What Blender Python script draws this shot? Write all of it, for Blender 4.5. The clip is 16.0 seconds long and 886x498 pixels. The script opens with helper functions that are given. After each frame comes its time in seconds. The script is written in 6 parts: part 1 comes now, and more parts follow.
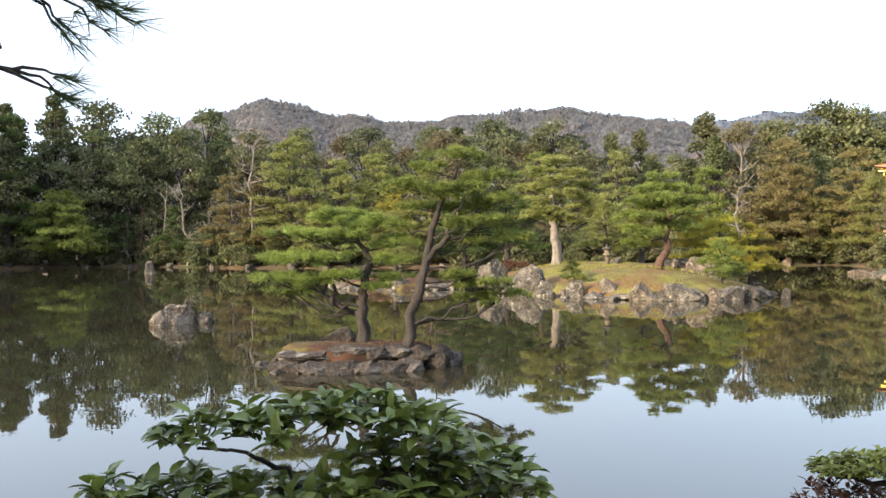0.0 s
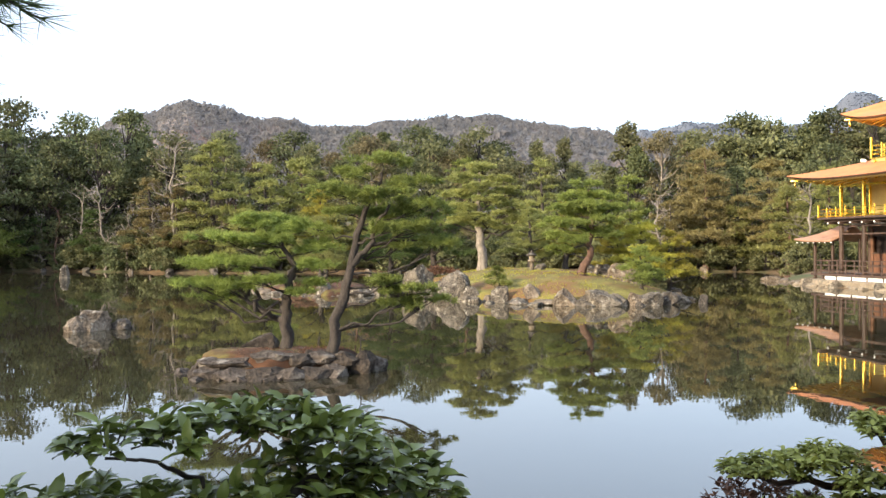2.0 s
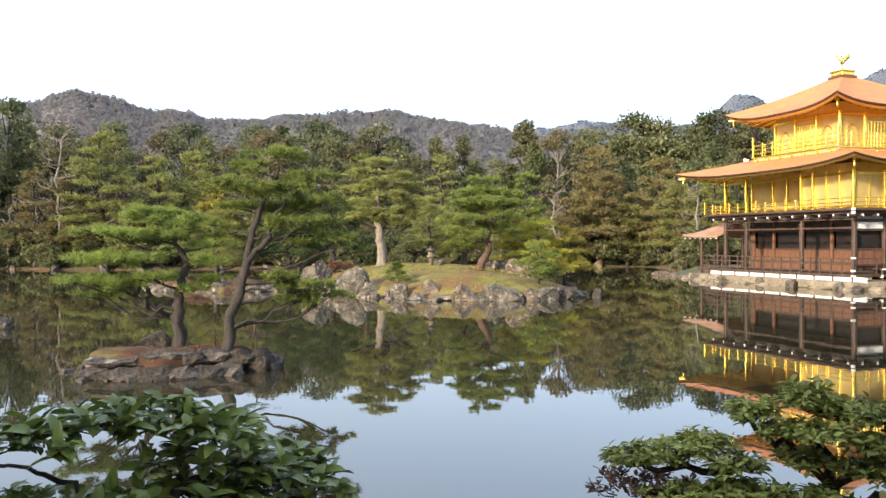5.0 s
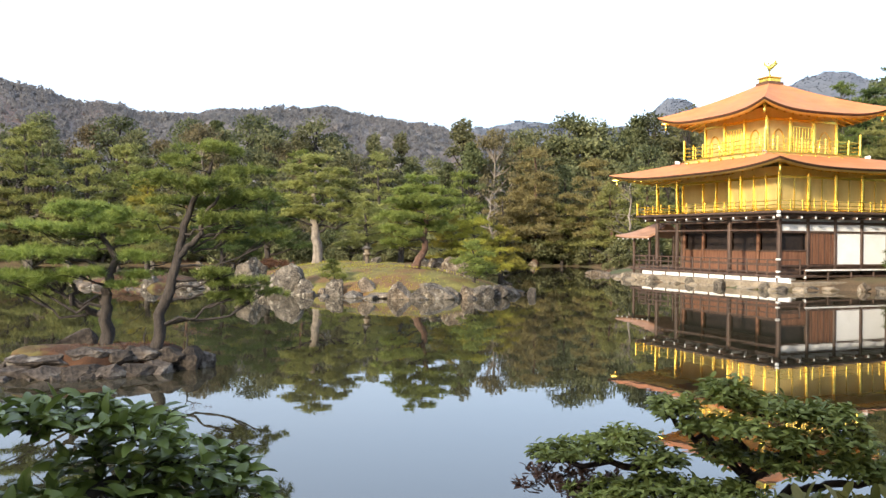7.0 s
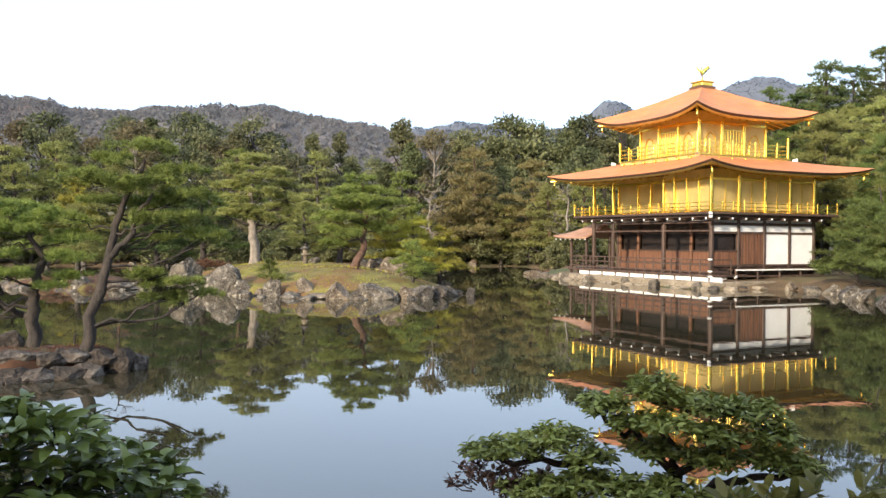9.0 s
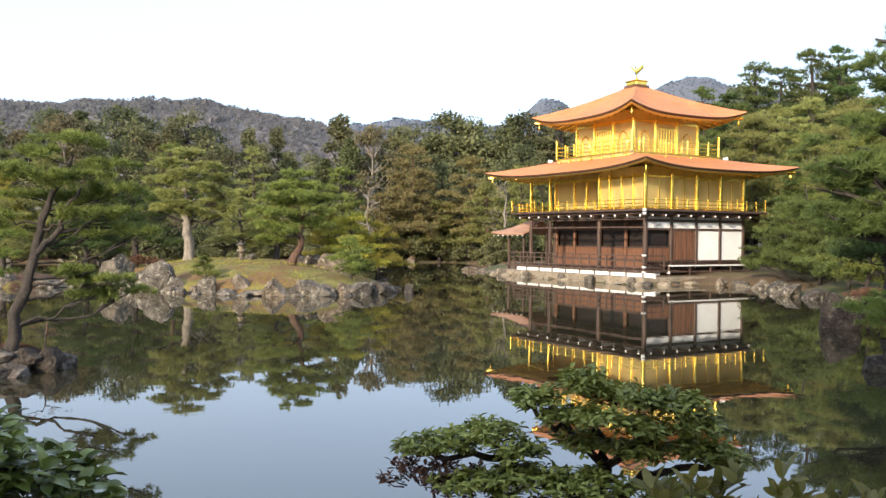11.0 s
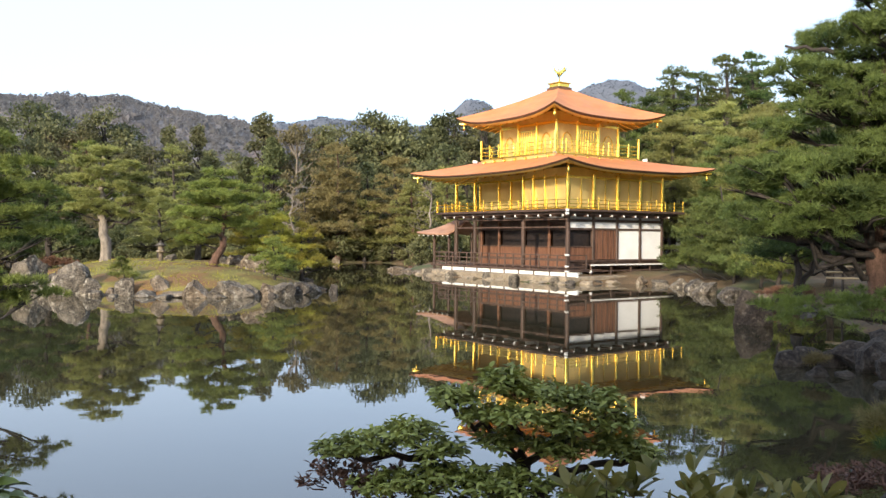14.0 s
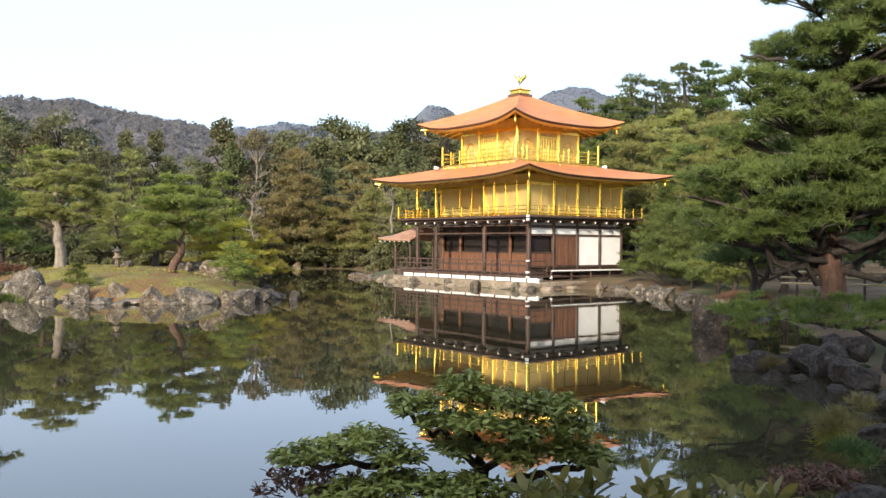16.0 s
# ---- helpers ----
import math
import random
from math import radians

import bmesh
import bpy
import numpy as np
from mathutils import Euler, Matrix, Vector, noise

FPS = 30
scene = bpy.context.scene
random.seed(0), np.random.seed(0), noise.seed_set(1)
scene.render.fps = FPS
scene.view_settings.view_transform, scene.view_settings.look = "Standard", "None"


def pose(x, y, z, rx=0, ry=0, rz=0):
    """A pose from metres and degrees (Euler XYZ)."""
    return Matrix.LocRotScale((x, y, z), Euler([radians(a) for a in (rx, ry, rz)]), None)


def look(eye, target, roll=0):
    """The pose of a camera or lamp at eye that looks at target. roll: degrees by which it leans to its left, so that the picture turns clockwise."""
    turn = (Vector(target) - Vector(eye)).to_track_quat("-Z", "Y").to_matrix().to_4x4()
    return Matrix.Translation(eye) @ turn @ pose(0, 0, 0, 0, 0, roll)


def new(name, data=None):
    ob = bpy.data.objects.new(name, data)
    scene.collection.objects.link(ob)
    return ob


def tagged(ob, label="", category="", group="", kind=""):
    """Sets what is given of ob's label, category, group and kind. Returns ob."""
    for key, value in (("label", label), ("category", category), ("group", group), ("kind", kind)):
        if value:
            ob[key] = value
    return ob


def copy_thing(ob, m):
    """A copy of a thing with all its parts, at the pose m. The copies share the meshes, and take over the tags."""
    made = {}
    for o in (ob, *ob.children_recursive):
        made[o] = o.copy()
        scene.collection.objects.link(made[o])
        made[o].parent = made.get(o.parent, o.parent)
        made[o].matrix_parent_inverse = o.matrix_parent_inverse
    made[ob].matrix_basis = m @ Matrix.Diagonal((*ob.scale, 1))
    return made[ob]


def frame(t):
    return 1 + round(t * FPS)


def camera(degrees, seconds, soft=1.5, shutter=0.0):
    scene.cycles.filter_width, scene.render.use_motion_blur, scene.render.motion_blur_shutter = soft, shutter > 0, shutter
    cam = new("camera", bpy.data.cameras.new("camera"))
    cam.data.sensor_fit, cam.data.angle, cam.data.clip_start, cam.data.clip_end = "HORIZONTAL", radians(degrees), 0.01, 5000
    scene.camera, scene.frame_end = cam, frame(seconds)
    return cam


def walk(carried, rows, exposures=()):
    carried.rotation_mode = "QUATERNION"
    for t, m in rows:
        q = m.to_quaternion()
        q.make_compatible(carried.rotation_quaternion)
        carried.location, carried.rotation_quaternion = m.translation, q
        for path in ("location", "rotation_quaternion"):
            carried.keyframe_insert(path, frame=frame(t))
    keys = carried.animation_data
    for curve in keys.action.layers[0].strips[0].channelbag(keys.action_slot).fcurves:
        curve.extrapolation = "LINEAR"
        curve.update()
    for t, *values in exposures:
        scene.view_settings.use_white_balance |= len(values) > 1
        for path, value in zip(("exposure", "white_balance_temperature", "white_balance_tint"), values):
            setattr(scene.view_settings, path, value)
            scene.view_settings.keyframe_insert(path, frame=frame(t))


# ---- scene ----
cam = camera(53.83, 16.0, soft=1.45)
PATH = [
    (0, pose(39.472, -37.386, 2.740, 89.443, 0.524, 83.211)),
    (0.5, pose(39.473, -37.379, 2.740, 89.482, 0.506, 81.921)),
    (1, pose(39.474, -37.372, 2.740, 89.612, 0.381, 80.678)),
    (1.5, pose(39.474, -37.365, 2.740, 89.690, 0.346, 79.512)),
    (2, pose(39.475, -37.359, 2.740, 89.776, 0.198, 78.390)),
    (2.5, pose(39.476, -37.352, 2.740, 89.721, 0.185, 77.177)),
    (3, pose(39.476, -37.345, 2.740, 89.716, 0.175, 76.040)),
    (3.5, pose(39.477, -37.338, 2.740, 89.702, 0.026, 75.101)),
    (4, pose(39.478, -37.331, 2.740, 89.626, -0.008, 74.164)),
    (6.5, pose(39.492, -37.293, 2.736, 89.339, -0.043, 68.499)),
    (7, pose(39.495, -37.286, 2.736, 89.359, -0.379, 67.716)),
    (7.5, pose(39.498, -37.278, 2.735, 89.415, -0.357, 66.852)),
    (8, pose(39.501, -37.270, 2.734, 89.362, -0.317, 65.948)),
    (8.5, pose(39.501, -37.263, 2.733, 89.397, -0.372, 64.895)),
    (9, pose(39.501, -37.256, 2.731, 89.404, -0.443, 63.760)),
    (9.5, pose(39.501, -37.248, 2.730, 89.375, -0.514, 62.650)),
    (12, pose(39.501, -37.212, 2.723, 89.194, -0.358, 57.980)),
    (12.5, pose(39.502, -37.208, 2.723, 89.256, -0.349, 57.120)),
    (13, pose(39.504, -37.204, 2.724, 89.256, -0.390, 56.341)),
    (13.5, pose(39.505, -37.200, 2.725, 89.241, -0.358, 55.600)),
    (14, pose(39.506, -37.196, 2.725, 89.233, -0.398, 54.866)),
    (14.5, pose(39.508, -37.192, 2.726, 89.236, -0.278, 54.202)),
    (15, pose(39.509, -37.189, 2.726, 89.322, -0.345, 53.562)),
    (15.5, pose(39.510, -37.185, 2.727, 89.438, -0.320, 52.933)),
    (16, pose(39.512, -37.181, 2.727, 89.638, -0.380, 52.345)),
]
walk(cam, PATH, exposures=[(0.0, 0.60, 6450, 10), (4.0, 0.50, 6320, 10), (8.0, 0.33, 6180, 10), (12.0, 0.25, 6100, 10), (16.0, 0.22, 6100, 10)])

# ---- sky, sun ----
SUN_AZ, SUN_EL = 152.0, 19.0          # compass bearing (y is north) and height of the sun, degrees
world = bpy.data.worlds.new("sky")
scene.world = world
world.use_nodes = True
wn, wl = world.node_tree.nodes, world.node_tree.links
sky = wn.new("ShaderNodeTexSky")
sky.sky_type = "NISHITA"
sky.sun_disc = False
sky.sun_elevation, sky.sun_rotation = radians(SUN_EL), radians(SUN_AZ)
sky.air_density, sky.dust_density, sky.ozone_density = 1.0, 2.5, 1.0
thin_cloud = wn.new("ShaderNodeMix")
thin_cloud.data_type = "RGBA"
thin_cloud.inputs[0].default_value = 0.55
thin_cloud.inputs[7].default_value = (7.4, 8.5, 10.3, 1)
wl.new(sky.outputs[0], thin_cloud.inputs[6])
wl.new(thin_cloud.outputs[2], wn["Background"].inputs[0])
wn["Background"].inputs[1].default_value = 0.172
sun = new("sun", bpy.data.lights.new("sun", "SUN"))
sun.data.energy, sun.data.angle, sun.data.color = 5.0, radians(4.0), (1.0, 0.84, 0.60)
sun.matrix_world = look((0, 0, 60), Vector((0, 0, 60)) - 10 * Vector((math.sin(radians(SUN_AZ)) * math.cos(radians(SUN_EL)), math.cos(radians(SUN_AZ)) * math.cos(radians(SUN_EL)), math.sin(radians(SUN_EL)))))

# ---- materials ----
def material(name):
    m = bpy.data.materials.new(name)
    m.use_nodes = True
    return m, m.node_tree.nodes, m.node_tree.links, m.node_tree.nodes["Principled BSDF"]


def surface(name, dark, light, rough=0.8, scale=6.0, fine=60.0, bump=0.3, depth=0.02, metal=0.0, spec=0.5, stretch=(1, 1, 1), third=None, third_scale=1.5, third_at=(0.5, 0.62), sharp=(0.36, 0.64)):
    """A solid surface: two colours mixed by noise at two scales, stains of a third, fine relief."""
    m, n, l, b = material(name)
    co = n.new("ShaderNodeTexCoord")
    mp = n.new("ShaderNodeMapping")
    mp.inputs["Scale"].default_value = stretch
    l.new(co.outputs["Object"], mp.inputs[0])
    coarse, grain = n.new("ShaderNodeTexNoise"), n.new("ShaderNodeTexNoise")
    for t, s, d in ((coarse, scale, 5), (grain, fine, 6)):
        t.inputs["Scale"].default_value, t.inputs["Detail"].default_value = s, d
        l.new(mp.outputs[0], t.inputs["Vector"])
    mixf = n.new("ShaderNodeMath")
    mixf.operation = "MULTIPLY_ADD"
    mixf.inputs[1].default_value, mixf.inputs[2].default_value = 0.55, 0.0
    l.new(coarse.outputs[0], mixf.inputs[0])
    add = n.new("ShaderNodeMath")
    add.operation = "MULTIPLY_ADD"
    add.inputs[1].default_value = 0.45
    l.new(grain.outputs[0], add.inputs[0])
    l.new(mixf.outputs[0], add.inputs[2])
    ramp = n.new("ShaderNodeValToRGB")
    ramp.color_ramp.elements[0].position, ramp.color_ramp.elements[1].position = sharp
    ramp.color_ramp.elements[0].color, ramp.color_ramp.elements[1].color = (*dark, 1), (*light, 1)
    l.new(add.outputs[0], ramp.inputs[0])
    colour = ramp.outputs[0]
    if third:
        st = n.new("ShaderNodeTexNoise")
        st.inputs["Scale"].default_value, st.inputs["Detail"].default_value = third_scale, 6
        l.new(co.outputs["Object"], st.inputs["Vector"])
        r2 = n.new("ShaderNodeValToRGB")
        r2.color_ramp.elements[0].position, r2.color_ramp.elements[1].position = third_at
        l.new(st.outputs[0], r2.inputs[0])
        mx = n.new("ShaderNodeMix")
        mx.data_type = "RGBA"
        mx.inputs[7].default_value = (*third, 1)
        l.new(r2.outputs[0], mx.inputs[0])
        l.new(colour, mx.inputs[6])
        colour = mx.outputs[2]
    l.new(colour, b.inputs["Base Color"])
    b.inputs["Roughness"].default_value, b.inputs["Metallic"].default_value = rough, metal
    b.inputs["Specular IOR Level"].default_value = spec
    bp = n.new("ShaderNodeBump")
    bp.inputs["Strength"].default_value, bp.inputs["Distance"].default_value = bump, depth
    l.new(add.outputs[0], bp.inputs["Height"])
    l.new(bp.outputs[0], b.inputs["Normal"])
    return m


def leafy(name, dark, light, rough=0.6, through_light=0.36, patch=0.5, old=None):
    """Leaves or needles: each blade its own shade, with broad drifts of tone through the crown."""
    m, n, l, b = material(name)
    geo, info, co = n.new("ShaderNodeNewGeometry"), n.new("ShaderNodeObjectInfo"), n.new("ShaderNodeTexCoord")
    nz = n.new("ShaderNodeTexNoise")
    nz.inputs["Scale"].default_value, nz.inputs["Detail"].default_value = patch, 3
    l.new(co.outputs["Object"], nz.inputs["Vector"])
    a = n.new("ShaderNodeMath")
    a.operation = "MULTIPLY_ADD"
    a.inputs[1].default_value = 0.45
    l.new(geo.outputs["Random Per Island"], a.inputs[0])
    sh = n.new("ShaderNodeMath")
    sh.operation = "MULTIPLY_ADD"
    sh.inputs[1].default_value, sh.inputs[2].default_value = 1.1, -0.3
    l.new(nz.outputs[0], sh.inputs[0])
    l.new(sh.outputs[0], a.inputs[2])
    ramp = n.new("ShaderNodeValToRGB")
    ramp.color_ramp.elements[0].color, ramp.color_ramp.elements[1].color = (*dark, 1), (*light, 1)
    ramp.color_ramp.elements[0].position, ramp.color_ramp.elements[1].position = 0.1, 0.85
    if old:
        e = ramp.color_ramp.elements.new(0.93)
        e.color = (*light, 1)
        ramp.color_ramp.elements[2].position = 0.98
        ramp.color_ramp.elements[2].color = (*old, 1)
    l.new(a.outputs[0], ramp.inputs[0])
    hs = n.new("ShaderNodeHueSaturation")
    v = n.new("ShaderNodeMapRange")
    v.inputs[3].default_value, v.inputs[4].default_value = 0.75, 1.25
    l.new(info.outputs["Random"], v.inputs[0])
    l.new(v.outputs[0], hs.inputs["Value"])
    v2 = n.new("ShaderNodeMapRange")
    v2.inputs[3].default_value, v2.inputs[4].default_value = 0.485, 0.51
    l.new(info.outputs["Random"], v2.inputs[0])
    l.new(v2.outputs[0], hs.inputs["Hue"])
    l.new(ramp.outputs[0], hs.inputs["Color"])
    l.new(hs.outputs[0], b.inputs["Base Color"])
    b.inputs["Roughness"].default_value = rough
    b.inputs["Specular IOR Level"].default_value = 0.35
    if through_light:
        tr, mixer, out = n.new("ShaderNodeBsdfTranslucent"), n.new("ShaderNodeMixShader"), n["Material Output"]
        mixer.inputs[0].default_value = through_light
        l.new(hs.outputs[0], tr.inputs["Color"])
        l.new(b.outputs[0], mixer.inputs[1])
        l.new(tr.outputs[0], mixer.inputs[2])
        l.new(mixer.outputs[0], out.inputs[0])
    return m


PINE_GREEN = leafy("pine_needles", (0.079, 0.110, 0.029), (0.330, 0.380, 0.088), patch=1.2)
PINE_DEEP = leafy("deep_green_needles", (0.033, 0.060, 0.020), (0.144, 0.206, 0.056), patch=0.8)
PINE_PALE = leafy("olive_needles", (0.135, 0.15, 0.048), (0.385, 0.385, 0.12), patch=0.9)
PINE_YELLOW = leafy("yellow_green_needles", (0.19, 0.185, 0.032), (0.50, 0.45, 0.072), patch=1.0)
PINE_RUST = leafy("rusty_needles", (0.115, 0.092, 0.040), (0.30, 0.245, 0.095), patch=0.9)
LEAF_DARK = leafy("evergreen_leaves", (0.048, 0.060, 0.030), (0.190, 0.205, 0.085), patch=0.35)
# Both tones hold a little extra blue for haze over the wood.
LEAF_OLIVE = leafy("olive_leaves", (0.078, 0.088, 0.042), (0.265, 0.262, 0.115), patch=0.35)
LEAF_BRONZE = leafy("bronze_leaves", (0.078, 0.070, 0.040), (0.27, 0.222, 0.105), patch=0.4)
# Hill and mountain trees are paled and greyed: distance haze in the base colour.
LEAF_HILL = leafy("hazed_hillside_wood", (0.168, 0.168, 0.168), (0.240, 0.220, 0.212), rough=0.9, through_light=0.6, patch=0.014, old=(0.25, 0.19, 0.17))
LEAF_FAR = leafy("hazed_mountain_wood", (0.118, 0.130, 0.155), (0.150, 0.160, 0.182), rough=0.9, through_light=0.6, patch=0.006)
PINE_MID = leafy("mid_green_needles", (0.050, 0.075, 0.024), (0.225, 0.28, 0.074), patch=0.8)
CAMELLIA = leafy("camellia_leaves", (0.060, 0.092, 0.022), (0.29, 0.37, 0.080), rough=0.3, through_light=0.15, patch=3.0, old=(0.16, 0.17, 0.03))
AZALEA = leafy("azalea_leaves", (0.11, 0.135, 0.028), (0.43, 0.45, 0.105), rough=0.6, through_light=0.2, patch=3.0, old=(0.24, 0.11, 0.05))
RUSSET = leafy("russet_leaves", (0.075, 0.042, 0.028), (0.24, 0.125, 0.072), through_light=0.15, patch=3.0)
YELLOWING = leafy("yellowing_leaves", (0.10, 0.12, 0.025), (0.40, 0.36, 0.09), rough=0.4, patch=4.0, old=(0.34, 0.14, 0.04))
BARK = surface("pine_bark", (0.022, 0.018, 0.016), (0.080, 0.065, 0.055), 0.95, 9, 45, 0.9, 0.03, stretch=(1, 1, 0.35))
BARK_DARK = surface("dark_shrub_bark", (0.018, 0.011, 0.009), (0.070, 0.044, 0.034), 0.9, 14, 60, 0.8, 0.01, stretch=(1, 1, 0.4))
BARK_PALE = surface("pale_bark", (0.12, 0.10, 0.08), (0.34, 0.29, 0.24), 0.95, 8, 40, 0.7, 0.03, stretch=(1, 1, 0.4))
BARK_RED = surface("red_pine_bark", (0.060, 0.032, 0.022), (0.17, 0.10, 0.072), 0.95, 8, 40, 0.7, 0.03, stretch=(1, 1, 0.4))
ROCK = surface("lichened_rock", (0.040, 0.032, 0.025), (0.20, 0.168, 0.128), 0.95, 1.6, 13, 1.0, 0.09, third=(0.34, 0.305, 0.245), third_scale=4.5, third_at=(0.58, 0.69), sharp=(0.4, 0.6))
ROCK_DARK = surface("dark_rock", (0.022, 0.018, 0.015), (0.115, 0.096, 0.078), 0.95, 1.8, 15, 1.0, 0.09, third=(0.21, 0.19, 0.16), third_scale=5.0, third_at=(0.58, 0.68), sharp=(0.4, 0.6))
ROCK_WARM = surface("warm_rock", (0.062, 0.045, 0.031), (0.25, 0.198, 0.145), 0.95, 1.5, 12, 1.0, 0.09, third=(0.37, 0.33, 0.265), third_scale=4.5, third_at=(0.58, 0.69), sharp=(0.4, 0.6))
ROCK_ISLET = surface("needle_strewn_rock", (0.030, 0.023, 0.019), (0.125, 0.102, 0.086), 0.95, 1.8, 14, 1.0, 0.08, third=(0.27, 0.245, 0.21), third_scale=3.2, third_at=(0.57, 0.68), sharp=(0.4, 0.6))
# Darker than the other rocks: the near bank's shade is in this colour.
ROCK_BANK = surface("dark_shaded_rock", (0.016, 0.012, 0.010), (0.080, 0.062, 0.048), 0.95, 2.0, 15, 1.0, 0.09, third=(0.15, 0.125, 0.10), third_scale=5.0, third_at=(0.6, 0.7), sharp=(0.4, 0.6))
# The slopes under those trees carry the same haze in their colours.
HILL_WOOD = surface("hazed_hillside_skin", (0.145, 0.144, 0.142), (0.215, 0.196, 0.186), 1.0, 0.03, 0.2, 0.2, 1.5, third=(0.19, 0.135, 0.115), third_scale=0.012, third_at=(0.5, 0.66), sharp=(0.38, 0.62))
FAR_WOOD = surface("hazed_mountain_skin", (0.105, 0.117, 0.140), (0.140, 0.148, 0.170), 1.0, 0.02, 0.12, 0.1, 2.0, sharp=(0.38, 0.62))
MOSS = surface("mossy_turf", (0.085, 0.074, 0.020), (0.25, 0.215, 0.050), 1.0, 1.6, 30, 0.8, 0.04, third=(0.17, 0.092, 0.035), third_scale=0.45, third_at=(0.44, 0.58))
LITTER = surface("fallen_needles", (0.036, 0.018, 0.011), (0.125, 0.056, 0.026), 1.0, 3.0, 60, 0.9, 0.03, third=(0.14, 0.115, 0.035), third_scale=1.6, third_at=(0.52, 0.66))
EARTH = surface("woodland_floor", (0.065, 0.045, 0.026), (0.21, 0.135, 0.070), 1.0, 0.6, 14, 0.8, 0.05, third=(0.075, 0.085, 0.03), third_scale=0.12, third_at=(0.48, 0.62))


def water_material():
    m, n, l, b = material("pond_water")
    b.inputs["Base Color"].default_value = (0.036, 0.032, 0.018, 1)
    b.inputs["Roughness"].default_value = 0.012
    b.inputs["IOR"].default_value = 1.8
    b.inputs["Specular IOR Level"].default_value = 0.5
    co, nz, bp = n.new("ShaderNodeTexCoord"), n.new("ShaderNodeTexNoise"), n.new("ShaderNodeBump")
    nz.inputs["Scale"].default_value, nz.inputs["Detail"].default_value = 1.6, 3
    l.new(co.outputs["Object"], nz.inputs["Vector"])
    l.new(nz.outputs[0], bp.inputs["Height"])
    bp.inputs["Strength"].default_value, bp.inputs["Distance"].default_value = 0.05, 0.02
    l.new(bp.outputs[0], b.inputs["Normal"])
    return m


WATER = water_material()

# ---- building helpers ----
def spot(bearing, far, z=0.0):
    """A place by its bearing (degrees from north towards west) and distance from the viewing terrace."""
    return Vector((39.49 - far * math.sin(radians(bearing)), -37.27 + far * math.cos(radians(bearing)), z))


def mesh_from(name, verts, faces, mat, smooth=False):
    """A mesh from arrays: verts (n, 3), faces (m, 3 or 4)."""
    me = bpy.data.meshes.new(name)
    verts, faces = np.asarray(verts, dtype=np.float32), np.asarray(faces, dtype=np.int32)
    k = faces.shape[1]
    me.vertices.add(len(verts))
    me.vertices.foreach_set("co", verts.ravel())
    me.loops.add(faces.size)
    me.loops.foreach_set("vertex_index", faces.ravel())
    me.polygons.add(len(faces))
    me.polygons.foreach_set("loop_start", np.arange(0, faces.size, k, dtype=np.int32))
    if smooth:
        me.polygons.foreach_set("use_smooth", np.ones(len(faces), dtype=bool))
    me.materials.append(mat)
    me.update(calc_edges=True)
    return me


def child(name, me, parent, label=""):
    ob = new(name, me)
    ob.parent = parent
    return tagged(ob, label) if label else ob


def part(name, bm, mat, parent, label=""):
    me = bpy.data.meshes.new(name)
    bm.to_mesh(me)
    bm.free()
    me.materials.append(mat)
    return child(name, me, parent, label)


def thing(name, m, label, category, group="", kind=""):
    ob = new(name)
    ob.empty_display_size = 0.2
    ob.matrix_basis = m
    return tagged(ob, label, category, group, kind)


def add_box(bm, x0, x1, y0, y1, z0, z1):
    vs = [bm.verts.new(c) for c in ((x0, y0, z0), (x1, y0, z0), (x1, y1, z0), (x0, y1, z0), (x0, y0, z1), (x1, y0, z1), (x1, y1, z1), (x0, y1, z1))]
    for f in ((3, 2, 1, 0), (4, 5, 6, 7), (0, 1, 5, 4), (1, 2, 6, 5), (2, 3, 7, 6), (3, 0, 4, 7)):
        bm.faces.new([vs[i] for i in f])
    return vs


def box(x0, x1, y0, y1, z0, z1, bevel=0.0):
    bm = bmesh.new()
    add_box(bm, x0, x1, y0, y1, z0, z1)
    if bevel:
        bmesh.ops.bevel(bm, geom=bm.edges[:], offset=bevel, segments=1, affect="EDGES")
    return bm


def tube(points, radii, sides=7):
    """Arrays of a tapered limb along points."""
    pts = [Vector(p) for p in points]
    verts, faces = [], []
    for i, (p, r) in enumerate(zip(pts, radii)):
        d = (pts[min(i + 1, len(pts) - 1)] - pts[max(i - 1, 0)]).normalized()
        a = d.orthogonal().normalized()
        if i:
            a = (prev - d * prev.dot(d)).normalized()
        prev = a
        c = d.cross(a)
        for k in range(sides):
            w = 2 * math.pi * k / sides
            verts.append(p + (a * math.cos(w) + c * math.sin(w)) * r * (1 + 0.12 * math.sin(3 * w + i)))
    for i in range(len(pts) - 1):
        for k in range(sides):
            q = (k + 1) % sides
            faces.append((i * sides + k, i * sides + q, (i + 1) * sides + q, (i + 1) * sides + k))
    return np.array([tuple(v) for v in verts]), np.array(faces)


def joined(pieces):
    vs, fs, base = [], [], 0
    for v, f in pieces:
        vs.append(v), fs.append(f + base)
        base += len(v)
    return np.concatenate(vs), np.concatenate(fs)


def needles(rng, centres, ways, count, length, width, spread=0.75):
    """Tufts: count thin blades fanning out from each centre about its way."""
    n = len(centres)
    c = np.repeat(centres, count, 0)
    d = np.repeat(ways, count, 0) + rng.normal(0, spread, (n * count, 3))
    d /= np.linalg.norm(d, axis=1)[:, None] + 1e-9
    s = np.cross(d, rng.normal(0, 1, (n * count, 3)))
    s /= np.linalg.norm(s, axis=1)[:, None] + 1e-9
    L = length * rng.uniform(0.7, 1.15, (n * count, 1))
    v = np.stack([c - s * width / 2, c + s * width / 2, c + d * L], 1).reshape(-1, 3)
    return v, np.arange(len(v)).reshape(-1, 3)


